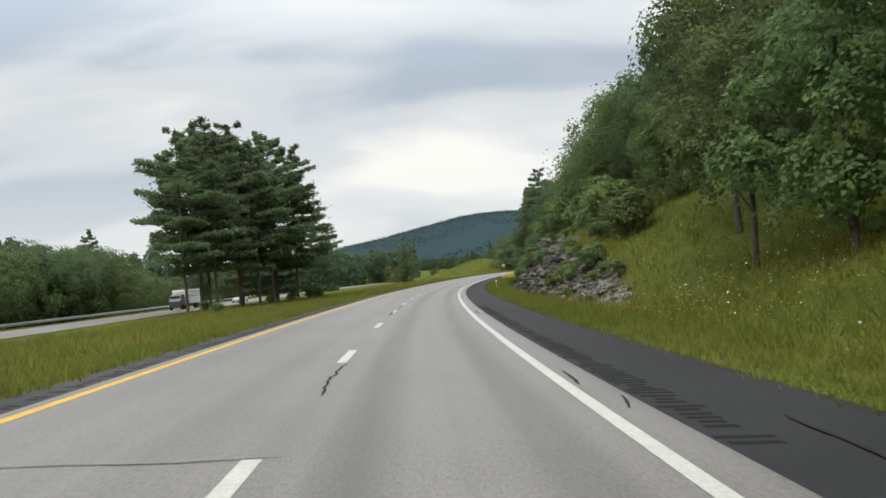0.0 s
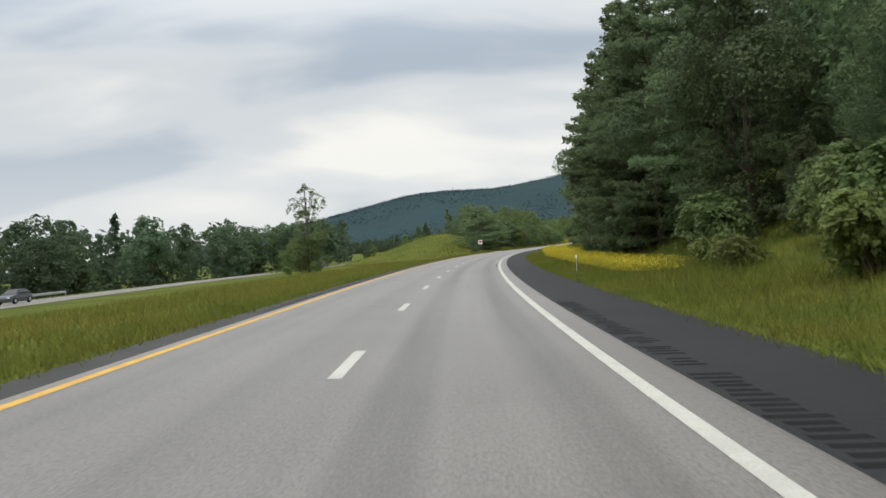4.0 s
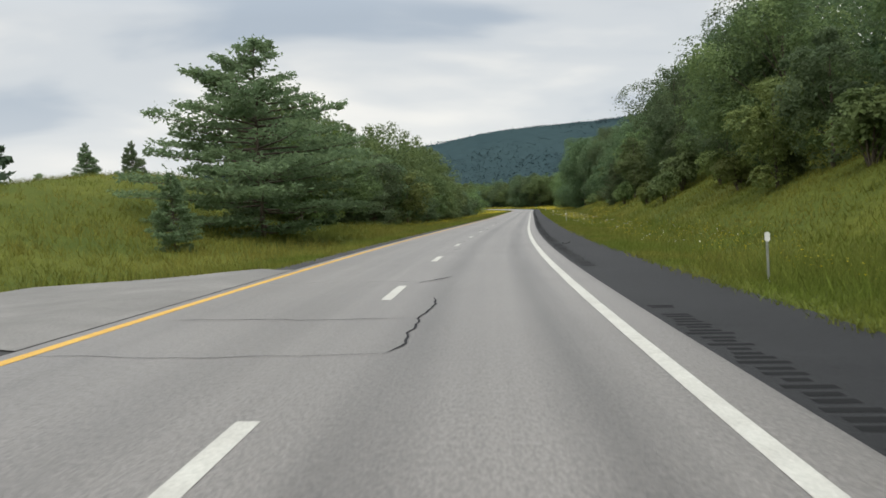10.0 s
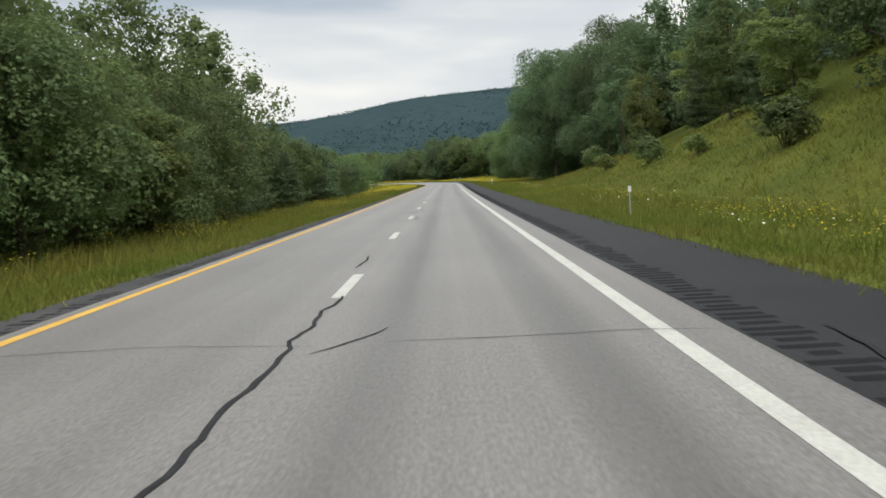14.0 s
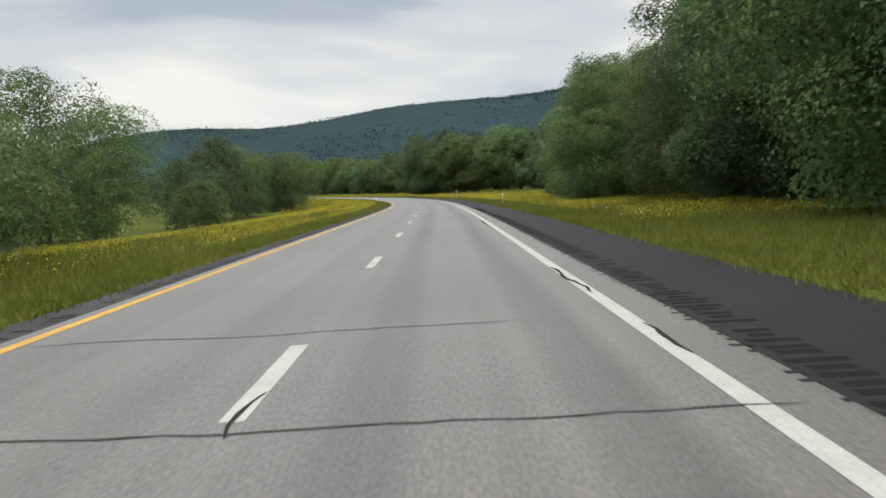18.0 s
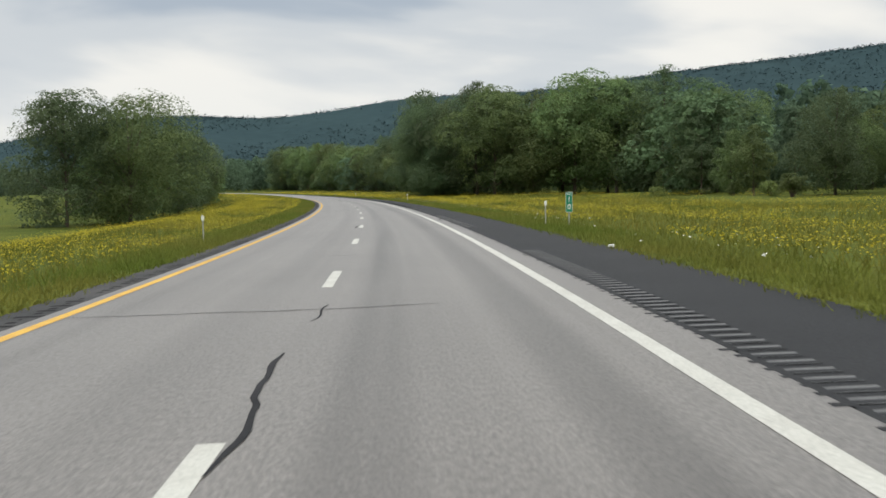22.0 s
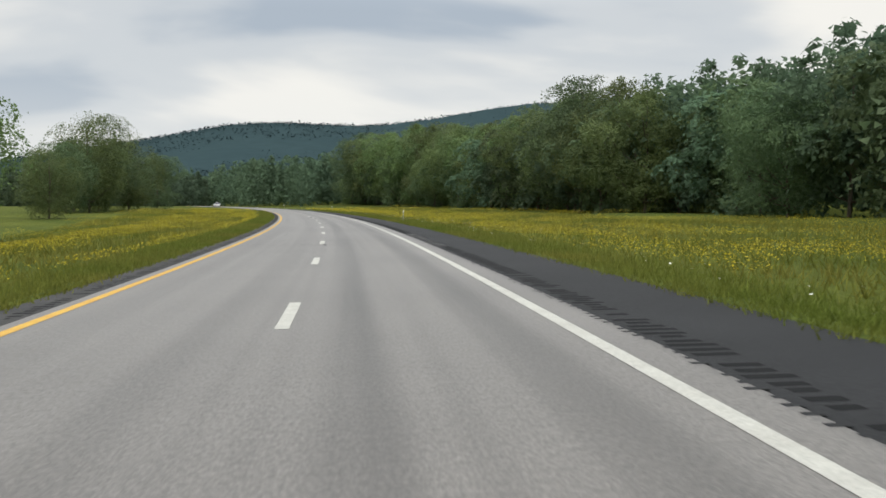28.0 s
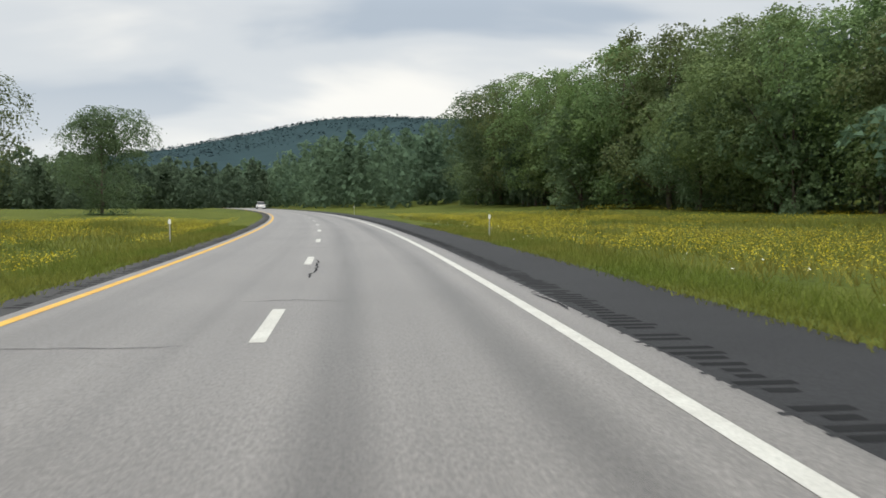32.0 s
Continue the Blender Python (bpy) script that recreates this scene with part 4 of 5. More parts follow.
# ---- hills behind the valley ----
HILL = [(-60, 2400, 8), (-40, 2300, 16), (-26, 2100, 24), (-18, 1850, 42), (-12, 1790, 68), (-6, 1788, 97), (2, 1751, 146), (10, 1752, 141), (18, 1742, 178), (26, 1733, 184), (34, 1693, 205),
        (42, 1665, 218), (50, 1641, 232), (60, 1620, 246), (75, 1600, 268), (95, 1600, 290), (120, 1600, 250)]
az = np.arange(-60, 120.1, 0.6)
crest_r = np.interp(az, [q[0] for q in HILL], [q[1] for q in HILL])
crest_z = np.interp(az, [q[0] for q in HILL], [q[2] for q in HILL])
ker = np.hanning(13)
crest_r = np.convolve(np.pad(crest_r, 6, "edge"), ker / ker.sum(), "valid")
crest_z = np.convolve(np.pad(crest_z, 6, "edge"), ker / ker.sum(), "valid")
prof = np.array([(-0.62, -0.16), (-0.5, 0.0), (-0.42, 0.10), (-0.34, 0.24), (-0.26, 0.40), (-0.18, 0.58), (-0.10, 0.78), (-0.04, 0.93), (0.0, 1.0), (0.05, 0.96), (0.2, 0.6), (0.4, 0.0)])
hv = []
for a, rr, zz in zip(az, crest_r, crest_z):
    for u, h in prof:
        r2 = rr * (1 + u)
        x, y = 120 + r2 * math.sin(radians(a)), 600 + r2 * math.cos(radians(a))
        bumpy = noise.noise((x / 260, y / 260, 0.3)) * 16 * (1 - abs(h - 0.5)) * (h < 0.99) + noise.noise((x / 45, y / 45, 2.0)) * 2.5
        hv.append((x, y, h * zz + bumpy - 6 * (h < 0.05)))
# no air haze lies before the ridge; its forest colour carries the tint
hills = tagged(new("backdrop_hills", fast_mesh("backdrop_hills", np.array(hv), grid_faces(len(az), len(prof)), M_FOREST_HAZED, True)),
               "long forested mountain ridge with blue-green haze put into its colour", "mountain", kind="structure")


# crowns of single trees over the slopes and along the crest
fr = np.random.default_rng(21)
n_far = 20000
fa = fr.uniform(-45, 75, n_far)
fu = np.where(fr.uniform(size=n_far) < 0.15, fr.uniform(-0.03, 0.005, n_far), fr.uniform(-0.5, 0.0, n_far))
f_r = np.interp(fa, az, crest_r) * (1 + fu)
f_z = np.interp(fu, prof[:, 0], prof[:, 1]) * np.interp(fa, az, crest_z)
fx, fy = 120 + f_r * np.sin(np.radians(fa)), 600 + f_r * np.cos(np.radians(fa))
blob = np.repeat(np.stack([fx, fy, f_z + 1.2], -1), 4, axis=0) + fr.normal(size=(n_far * 4, 3)) * (3.0, 3.0, 1.3)
rng_keep = rng
rng = np.random.default_rng(5)
tagged(new("far_forest", leaf_mesh("far_forest", blob, 3.1, M_CROWNS_HAZED, 0.8, 2.5)), "countless distant tree crowns on the mountain slopes", "forest", kind="stuff")
rng = rng_keep
# ---- rock cut beside the road ----
def rock_cut():
    """A layered rock face that stands out of the bank, with ledges and broken blocks."""
    ss = np.arange(33, 131, 0.11)
    uu = np.linspace(0, 1, 64)
    A, U = np.meshgrid(ss, uu, indexing="ij")
    tall = rock_top(A) / 4.9
    o = 9.7 + 2.2 * U ** 1.5
    floor_z = spot(ss, np.full(len(ss), 9.6))[:, 2]
    h = (rock_top(A) * (1.0 + 0.07 * np.sin(A * 0.43) + 0.06 * np.sin(A * 1.13 + 1)) * U).ravel()
    z = np.repeat(floor_z, len(uu)) - 0.3 + h
    out = []
    for a, q in zip(A.ravel(), z):
        dip = q + 0.22 * a
        big, cen = noise.voronoi((a * 0.55, dip * 0.80, 1.5), distance_metric="DISTANCE_SQUARED")
        mid_v, cen2 = noise.voronoi((a * 2.1 + 0.5 * q, dip * 2.7, 6.5), distance_metric="DISTANCE_SQUARED")
        small, cen3 = noise.voronoi((a * 4.6 - 0.8 * q, dip * 5.6, 3.5), distance_metric="DISTANCE_SQUARED")
        b1, b2, b3 = noise.cell(Vector(cen[0]) * 7.3), noise.cell(Vector(cen2[0]) * 9.1), noise.cell(Vector(cen3[0]) * 8.3)
        crack = 0.22 * max(0.0, 1 - (big[1] - big[0]) / 0.08) + 0.16 * max(0.0, 1 - (mid_v[1] - mid_v[0]) / 0.12)
        out.append(noise.noise((a * 0.3, q * 0.5, 3.0)) * 0.5 + (b1 - 0.5) * 0.45 + (b2 - 0.5) * 0.30 + (b3 - 0.5) * 0.26 + noise.noise((a * 5.0, dip * 9.0, 1.0)) * 0.10 - crack)
    out = np.array(out) * np.clip(tall.ravel() * 1.6, 0.25, 1)
    x, y, th, _, _ = line_at(A.ravel())
    o2 = o.ravel() - out
    back = U.ravel() > 0.97
    o2[back] = 13.3
    P = np.stack([x + o2 * np.cos(th), y + o2 * np.sin(th), z], -1)
    P[back, 2] = spot(A.ravel()[back], np.full(back.sum(), 13.3))[:, 2] - 0.15
    face = tagged(new("rock_face", fast_mesh("rock_face", P, grid_faces(len(ss), len(uu)), M_ROCK)), "grey layered rock cut rising from the grassy verge", "rock face")
    rr = random.Random(4)
    shapes = []
    for k in range(6):
        bm = bmesh.new()
        bmesh.ops.create_cube(bm, size=1)
        bmesh.ops.bevel(bm, geom=bm.edges[:], offset=0.16, segments=1, affect="EDGES")
        for q in bm.verts:
            q.co += Vector((rr.uniform(-1, 1), rr.uniform(-1, 1), rr.uniform(-1, 1))) * 0.11
        me = bpy.data.meshes.new("stone")
        bm.to_mesh(me)
        bm.free()
        me.materials.append(M_ROCK)
        shapes.append(me)
    for k in range(296):
        i = rr.randrange(len(ss) - 60) + 30
        j = rr.randrange(len(uu) - 4)
        q = P[i * len(uu) + j]
        if tall[i, 0] < 0.15:
            continue
        ob = part("stone", shapes[k % 6], face)
        ob.location = q
        ob.rotation_euler = (rr.uniform(-0.3, 0.3), rr.uniform(-0.3, 0.3), rr.uniform(0, 3))
        ob.scale = (rr.uniform(0.15, 0.5), rr.uniform(0.15, 0.42), rr.uniform(0.08, 0.26))


rock_cut()
# small bushes rooted in the ledges of the rock
ledge = random.Random(31)
for k in range(34):
    s = ledge.uniform(42, 124)
    up = 1.0 - 0.75 * ledge.random() ** 2
    x, y, th, z, _ = line_at(s)
    o = 9.7 + 2.2 * up ** 1.5 + 0.1
    rise = float(rock_top(s)) * up
    foot = float(spot(s, 9.6)[2]) - 0.3 + rise
    size = ledge.uniform(0.22, 0.5)
    bush = copy_thing(KINDS["shrub"][k % 2], Matrix.LocRotScale((float(x + o * np.cos(th)), float(y + o * np.sin(th)), foot - 0.12), Euler((0, 0, ledge.uniform(0, 6))), (size, size, size)))
    bush["group"] = "hillside shrubs"


def box(bm, cx, cy, cz, sx, sy, sz, bevel=0.0):
    r = bmesh.ops.create_cube(bm, size=1)
    bmesh.ops.scale(bm, vec=(sx, sy, sz), verts=r["verts"])
    bmesh.ops.translate(bm, vec=(cx, cy, cz), verts=r["verts"])
    if bevel:
        ed = list({e for q in r["verts"] for e in q.link_edges})
        bmesh.ops.bevel(bm, geom=ed, offset=bevel, segments=2, affect="EDGES")


def rod(bm, x, y, z0, z1, r, n=10):
    c = bmesh.ops.create_cone(bm, cap_ends=True, segments=n, radius1=r, radius2=r, depth=z1 - z0)
    bmesh.ops.translate(bm, vec=(x, y, (z0 + z1) / 2), verts=c["verts"])


def bm_mesh(name, bm, mat, shade=False):
    me = bpy.data.meshes.new(name)
    bm.to_mesh(me)
    bm.free()
    me.materials.append(mat)
    if shade:
        me.polygons.foreach_set("use_smooth", [True] * len(me.polygons))
    return me


def stand(ob, s, o, yaw=0.0, dz=0.0):
    x, y, z = spot(float(s), float(o))
    ob.matrix_basis = Matrix.LocRotScale((x, y, z + dz), Euler((0, 0, radians(turn_at(s) + yaw))), ob.scale.copy())
    return ob


# ---- the other carriageway with its guard rail ----
def other_carriageway():
    ss = np.arange(-150, 440, 4.0)
    oc = other_road(ss)
    for name, a, b, lift, mat, label in (("road_far", -5.6, 5.2, 0.06, M_STRIP, "the opposite carriageway of pale worn asphalt"),):
        cols = np.linspace(a, b, 5)
        A, C = np.meshgrid(ss, cols, indexing="ij")
        v = spot(A.ravel(), (C + oc[:, None]).ravel(), lift)
        far_road = tagged(new(name, fast_mesh(name, v, grid_faces(len(ss), 5), mat, True)), label, "road", kind="structure")
    for a, mat, label in ((-3.7, M_WHITE, "solid white edge line"), (3.6, M_YELLOW, "solid yellow edge line")):
        A, C = np.meshgrid(ss, np.array([a - 0.08, a + 0.08]), indexing="ij")
        v = spot(A.ravel(), (C + oc[:, None]).ravel(), 0.075)
        part("edge_line", fast_mesh("edge_line", v, grid_faces(len(ss), 2), mat), far_road, label)
    # w-beam guard rail beyond it
    g = np.arange(-60, 236, 3.8)
    rail = tagged(new("guard_rail"), "galvanised steel guard rail on posts beside the far road", "guard rail")
    prof_w = [(0.0, 0.42), (0.06, 0.47), (0.06, 0.53), (0.0, 0.58), (0.06, 0.63), (0.06, 0.69), (0.0, 0.74)]
    A = np.repeat(g, len(prof_w))
    O = np.repeat(other_road(g) - 6.6, len(prof_w)) + np.tile([q[0] for q in prof_w], len(g))
    v = spot(A, np.repeat(other_road(g) - 6.6, len(prof_w)))
    x, y, th, _, _ = line_at(A)
    v[:, 0], v[:, 1] = x + O * np.cos(th), y + O * np.sin(th)
    v[:, 2] += np.tile([q[1] for q in prof_w], len(g))
    part("beam", fast_mesh("beam", v, grid_faces(len(g), len(prof_w)), M_STEEL), rail)
    bm = bmesh.new()
    box(bm, 0, 0, 0.3, 0.1, 0.15, 0.9, 0.01)
    post_me = bm_mesh("post", bm, M_WOOD)
    for s in g[::1]:
        stand(part("post", post_me, rail), s, float(other_road(s)) - 6.72)


other_carriageway()


# paved crossover through the median
def crossover():
    ss = np.linspace(327, 338.5, 16)
    oo = np.linspace(-3.82, -13.5, 24)
    A, O = np.meshgrid(ss, oo, indexing="ij")
    flare = np.clip((O + 11) / 7.2, 0, 1) ** 2
    A2 = A + (A - 333) * flare * 0.28
    A2 = A2 - 0.25 * np.maximum(-5.2 - O, 0) * (A > 333) * (A - 333) / 5.5
    v = spot(A2.ravel(), O.ravel(), 0.0)
    v[:, 2] += np.where(O.ravel() < -4.4, 0.07, 0.006)
    tagged(new("pavement_crossover", fast_mesh("pavement_crossover", v, grid_faces(16, 24), M_STRIP, True)), "pale asphalt turnaround crossing the grassy median", "crossover", kind="structure")


crossover()


# ---- signs and posts ----
def delineator():
    ob = tagged(new("delineator_post"), "slim roadside post with a white reflector", "marker post", "roadside delineators")
    bm = bmesh.new()
    box(bm, 0, 0, 0.48, 0.05, 0.025, 1.16, 0.004)
    box(bm, 0, -0.018, 0.5, 0.016, 0.014, 1.1)
    part("post", bm_mesh("post", bm, M_STEEL), ob)
    bm = bmesh.new()
    box(bm, 0, -0.03, 1.0, 0.105, 0.012, 0.2, 0.02)
    part("reflector", bm_mesh("reflector", bm, M_POSTWHITE), ob, "white rectangular reflector")
    return ob


first_post = delineator()
stand(first_post, 94, 7.7)
for s in (174, 254, 334, 412, 470, 560, 650, 730, 808, 885, 960, 1043, 1120):
    x, y, z = spot(float(s), 7.8)
    copy_thing(first_post, Matrix.LocRotScale((x, y, z), Euler((0, radians(random.uniform(-2, 2)), radians(turn_at(s)))), None))
for s in (728, 880, 1040):
    x, y, z = spot(float(s), -6.0)
    copy_thing(first_post, Matrix.LocRotScale((x, y, z), Euler((0, 0, radians(turn_at(s)))), None))


def arc_band(bm, r, w, a0, a1, cx, cz, y, n=14):
    pts = [(cx + q * math.cos(radians(a0 + (a1 - a0) * k / n)), y, cz + q * math.sin(radians(a0 + (a1 - a0) * k / n))) for k in range(n + 1) for q in (r - w / 2, r + w / 2)]
    vs = [bm.verts.new(p) for p in pts]
    for k in range(n):
        bm.faces.new((vs[2 * k], vs[2 * k + 1], vs[2 * k + 3], vs[2 * k + 2]))


def flat_shape(bm, pts, y):
    bm.faces.new([bm.verts.new((px, y, pz)) for px, pz in pts])


def thick(bm, depth):
    r = bmesh.ops.extrude_face_region(bm, geom=bm.faces[:])
    bmesh.ops.translate(bm, vec=(0, depth, 0), verts=[q for q in r["geom"] if isinstance(q, bmesh.types.BMVert)])


def turn_sign():
    """A white square sign: a black turning arrow inside a red ring with a slash."""
    ob = tagged(new("traffic_sign"), "white square sign forbidding turns at the crossover, on a timber post", "road sign")
    bm = bmesh.new()
    box(bm, 0.05, 0.06, 1.45, 0.10, 0.10, 3.5, 0.008)
    part("post", bm_mesh("post", bm, M_WOOD), ob, "square timber post")
    bm = bmesh.new()
    box(bm, 0, 0, 2.92, 0.93, 0.012, 0.93, 0.004)
    part("panel", bm_mesh("panel", bm, M_SIGNWHITE), ob)
    bm = bmesh.new()
    arc_band(bm, 0.36, 0.055, 0, 360, 0, 2.92, -0.012, 36)
    flat_shape(bm, [(-0.27, 3.15), (-0.23, 3.19), (0.27, 2.69), (0.23, 2.65)], -0.0125)
    thick(bm, 0.004)
    part("prohibition_ring", bm_mesh("prohibition_ring", bm, M_SIGNRED), ob, "faded red ring with a slash")
    bm = bmesh.new()
    arc_band(bm, 0.125, 0.085, 0, 180, 0.02, 3.0, -0.010, 16)
    flat_shape(bm, [(0.1025, 3.0), (0.1875, 3.0), (0.1875, 2.68), (0.1025, 2.68)], -0.010)
    flat_shape(bm, [(-0.1475, 3.0), (-0.0625, 3.0), (-0.0625, 2.88), (-0.1475, 2.88)], -0.010)
    flat_shape(bm, [(-0.225, 2.885), (0.015, 2.885), (-0.105, 2.70)], -0.010)
    thick(bm, 0.003)
    part("arrow", bm_mesh("arrow", bm, M_SIGNBLACK), ob, "black turning arrow")
    return ob


stand(turn_sign(), 322.6, -7.3, 3)


def letters(body, size, mat, x, z, y, parent, name):
    cu = bpy.data.curves.new(name, "FONT")
    cu.body, cu.size, cu.align_x, cu.align_y, cu.extrude = body, size, "CENTER", "CENTER", 0.002
    tmp = bpy.data.objects.new(name, cu)
    scene.collection.objects.link(tmp)
    me = bpy.data.meshes.new_from_object(tmp.evaluated_get(bpy.context.evaluated_depsgraph_get()))
    bpy.data.objects.remove(tmp)
    me.materials.clear()
    me.materials.append(mat)
    ob = part(name, me, parent)
    ob.matrix_basis = Matrix.LocRotScale((x, y, z), Euler((radians(90), 0, 0)), None)
    return ob


def mile_sign():
    ob = tagged(new("mile_marker"), "green mile marker with white figures on a steel post", "road sign")
    bm = bmesh.new()
    box(bm, 0, 0.03, 0.75, 0.06, 0.03, 1.7, 0.005)
    part("post", bm_mesh("post", bm, M_STEEL), ob)
    bm = bmesh.new()
    box(bm, 0, 0, 1.12, 0.31, 0.008, 0.92, 0.003)
    part("panel", bm_mesh("panel", bm, M_SIGNWHITE), ob, "white-edged sign panel")
    bm = bmesh.new()
    box(bm, 0, -0.006, 1.12, 0.285, 0.004, 0.89)
    part("green_field", bm_mesh("green_field", bm, M_SIGNGREEN), ob)
    letters("MILE", 0.115, M_SIGNWHITE, 0, 1.48, -0.0095, ob, "word")
    letters("1", 0.34, M_SIGNWHITE, 0, 1.24, -0.0095, ob, "figure")
    letters("0", 0.34, M_SIGNWHITE, 0, 0.90, -0.0095, ob, "figure")
    return ob


stand(mile_sign(), 733, 9.5, -3)



# ---- vehicles standing on the other carriageway, and one far ahead ----
M_GLASS = material("dark_car_glass", (0.02, 0.024, 0.028), 0.08, 0.1, 2.0, 20.0, 0)
M_TYRE = material("black_tyre_rubber", (0.02, 0.02, 0.02), 0.9, 0.2, 4.0, 40.0, 0.2)
M_LAMP = material("clear_headlamp", (0.75, 0.76, 0.78), 0.15, 0.05, 2.0, 20.0, 0)
M_TAIL = material("red_tail_lamp", (0.35, 0.02, 0.02), 0.25, 0.05, 2.0, 20.0, 0)
M_SILVER = material("silver_car_paint", (0.52, 0.53, 0.54), 0.3, 0.04, 2.0, 60.0, 0, metal=0.4)
M_CARWHITE = material("white_car_paint", (0.80, 0.80, 0.79), 0.3, 0.03, 2.0, 60.0, 0)
M_CARDARK = material("dark_grey_car_paint", (0.08, 0.085, 0.095), 0.3, 0.05, 2.0, 60.0, 0, metal=0.3)


def loft(sections, mat, name):
    """A skin through closed cross-sections (x, half width low, half width high, z low, z high)."""
    v, fcs = [], []
    for y, wl, wh, z0, z1 in sections:
        zm = (z0 + z1) / 2
        v += [(-wl * 0.92, y, z0), (-wl, y, zm), (-wh, y, z1 - 0.04), (-wh * 0.9, y, z1), (wh * 0.9, y, z1), (wh, y, z1 - 0.04), (wl, y, zm), (wl * 0.92, y, z0)]
    n = 8
    for i in range(len(sections) - 1):
        for k in range(n):
            fcs.append((i * n + k, i * n + (k + 1) % n, (i + 1) * n + (k + 1) % n, (i + 1) * n + k))
    fcs += [tuple(range(n))[::-1], tuple(range((len(sections) - 1) * n, len(sections) * n))]
    return mesh_of(name, v, fcs, mat, False)


def car(paint, label, tall=1.0):
    """A passenger car with its nose towards -y."""
    ob = tagged(new("car"), label, "car", "cars on the road")
    part("body", loft([(-2.25, 0.70, 0.66, 0.35, 0.62), (-2.1, 0.84, 0.80, 0.24, 0.78), (-1.3, 0.90, 0.84, 0.22, 0.92), (-0.8, 0.91, 0.85, 0.22, 0.98), (1.6, 0.91, 0.85, 0.22, 1.0), (2.1, 0.86, 0.80, 0.26, 0.97), (2.25, 0.78, 0.72, 0.38, 0.85)], paint, "body"), ob)
    part("cabin", loft([(-0.9, 0.80, 0.78, 0.9, 1.0), (-0.2, 0.80, 0.64, 0.9, 1.46 * tall), (1.3, 0.80, 0.64, 0.9, 1.48 * tall), (2.05, 0.78, 0.70, 0.9, 1.05)], M_GLASS, "cabin"), ob, "dark tinted glass")
    part("roof", loft([(-0.15, 0.62, 0.60, 1.45 * tall, 1.49 * tall), (0.5, 0.66, 0.62, 1.46 * tall, 1.53 * tall), (1.35, 0.62, 0.60, 1.46 * tall, 1.51 * tall)], paint, "roof"), ob)
    for y in (-1.4, 1.4):
        for x in (-0.82, 0.82):
            bm = bmesh.new()
            c = bmesh.ops.create_cone(bm, cap_ends=True, segments=18, radius1=0.33, radius2=0.33, depth=0.22)
            bmesh.ops.rotate(bm, verts=bm.verts, cent=(0, 0, 0), matrix=Matrix.Rotation(radians(90), 3, "Y"))
            bmesh.ops.translate(bm, vec=(x, y, 0.33), verts=bm.verts)
            wheel = part("wheel", bm_mesh("wheel", bm, M_TYRE), ob)
            bm = bmesh.new()
            bmesh.ops.create_cone(bm, cap_ends=True, segments=14, radius1=0.2, radius2=0.17, depth=0.05)
            bmesh.ops.rotate(bm, verts=bm.verts, cent=(0, 0, 0), matrix=Matrix.Rotation(radians(90), 3, "Y"))
            bmesh.ops.translate(bm, vec=(x + math.copysign(0.12, x), y, 0.33), verts=bm.verts)
            part("rim", bm_mesh("rim", bm, M_STEEL), wheel)
    for x in (-0.6, 0.6):
        bm = bmesh.new()
        box(bm, x, -2.2, 0.66, 0.3, 0.12, 0.14, 0.03)
        part("headlight", bm_mesh("headlight", bm, M_LAMP), ob)
        bm = bmesh.new()
        box(bm, x, 2.2, 0.8, 0.25, 0.1, 0.2, 0.03)
        part("tail_light", bm_mesh("tail_light", bm, M_TAIL), ob)
    return ob


def truck():
    ob = tagged(new("truck"), "white lorry with a box body on the far road", "truck")
    bm = bmesh.new()
    box(bm, 0, 3.2, 2.35, 2.45, 8.0, 2.7, 0.06)
    part("cargo_box", bm_mesh("cargo_box", bm, M_CARWHITE), ob, "plain white cargo box")
    part("cab", loft([(-3.2, 1.0, 0.98, 0.6, 1.6), (-3.0, 1.12, 1.08, 0.5, 2.0), (-2.6, 1.14, 1.0, 0.5, 2.7), (-1.0, 1.14, 1.05, 0.5, 2.9)], M_CARDARK, "cab"), ob, "dark blue-grey cab")
    bm = bmesh.new()
    box(bm, 0, -2.86, 2.15, 1.9, 0.12, 0.8, 0.05)
    part("windscreen", bm_mesh("windscreen", bm, M_GLASS), ob)
    bm = bmesh.new()
    box(bm, 0, 2.0, 0.75, 0.9, 9.5, 0.3, 0.02)
    part("chassis", bm_mesh("chassis", bm, M_TYRE), ob)
    for y in (-2.2, 4.6, 5.9):
        for x in (-1.0, 1.0):
            bm = bmesh.new()
            bmesh.ops.create_cone(bm, cap_ends=True, segments=18, radius1=0.5, radius2=0.5, depth=0.3)
            bmesh.ops.rotate(bm, verts=bm.verts, cent=(0, 0, 0), matrix=Matrix.Rotation(radians(90), 3, "Y"))
            bmesh.ops.translate(bm, vec=(x, y, 0.5), verts=bm.verts)
            part("wheel", bm_mesh("wheel", bm, M_TYRE), ob)
    ob.scale = (0.85, 0.85, 0.82)
    return ob


stand(car(M_SILVER, "silver estate car driving on the opposite carriageway", 1.05), 150, float(other_road(150)) + 1.8, 1.5, 0.08)
stand(car(M_CARDARK, "dark grey car on the opposite carriageway"), 212, float(other_road(212)) - 1.8, 1.5, 0.08)
stand(car(M_CARDARK, "dark tall car on the opposite carriageway", 1.1), 352, float(other_road(352)) + 1.8, 2, 0.08)
stand(truck(), 128, float(other_road(128)) - 1.8, 1.5, 0.08)
stand(car(M_CARWHITE, "white car far ahead on the road", 1.08), 1205, 1.8, 180, 0.0)



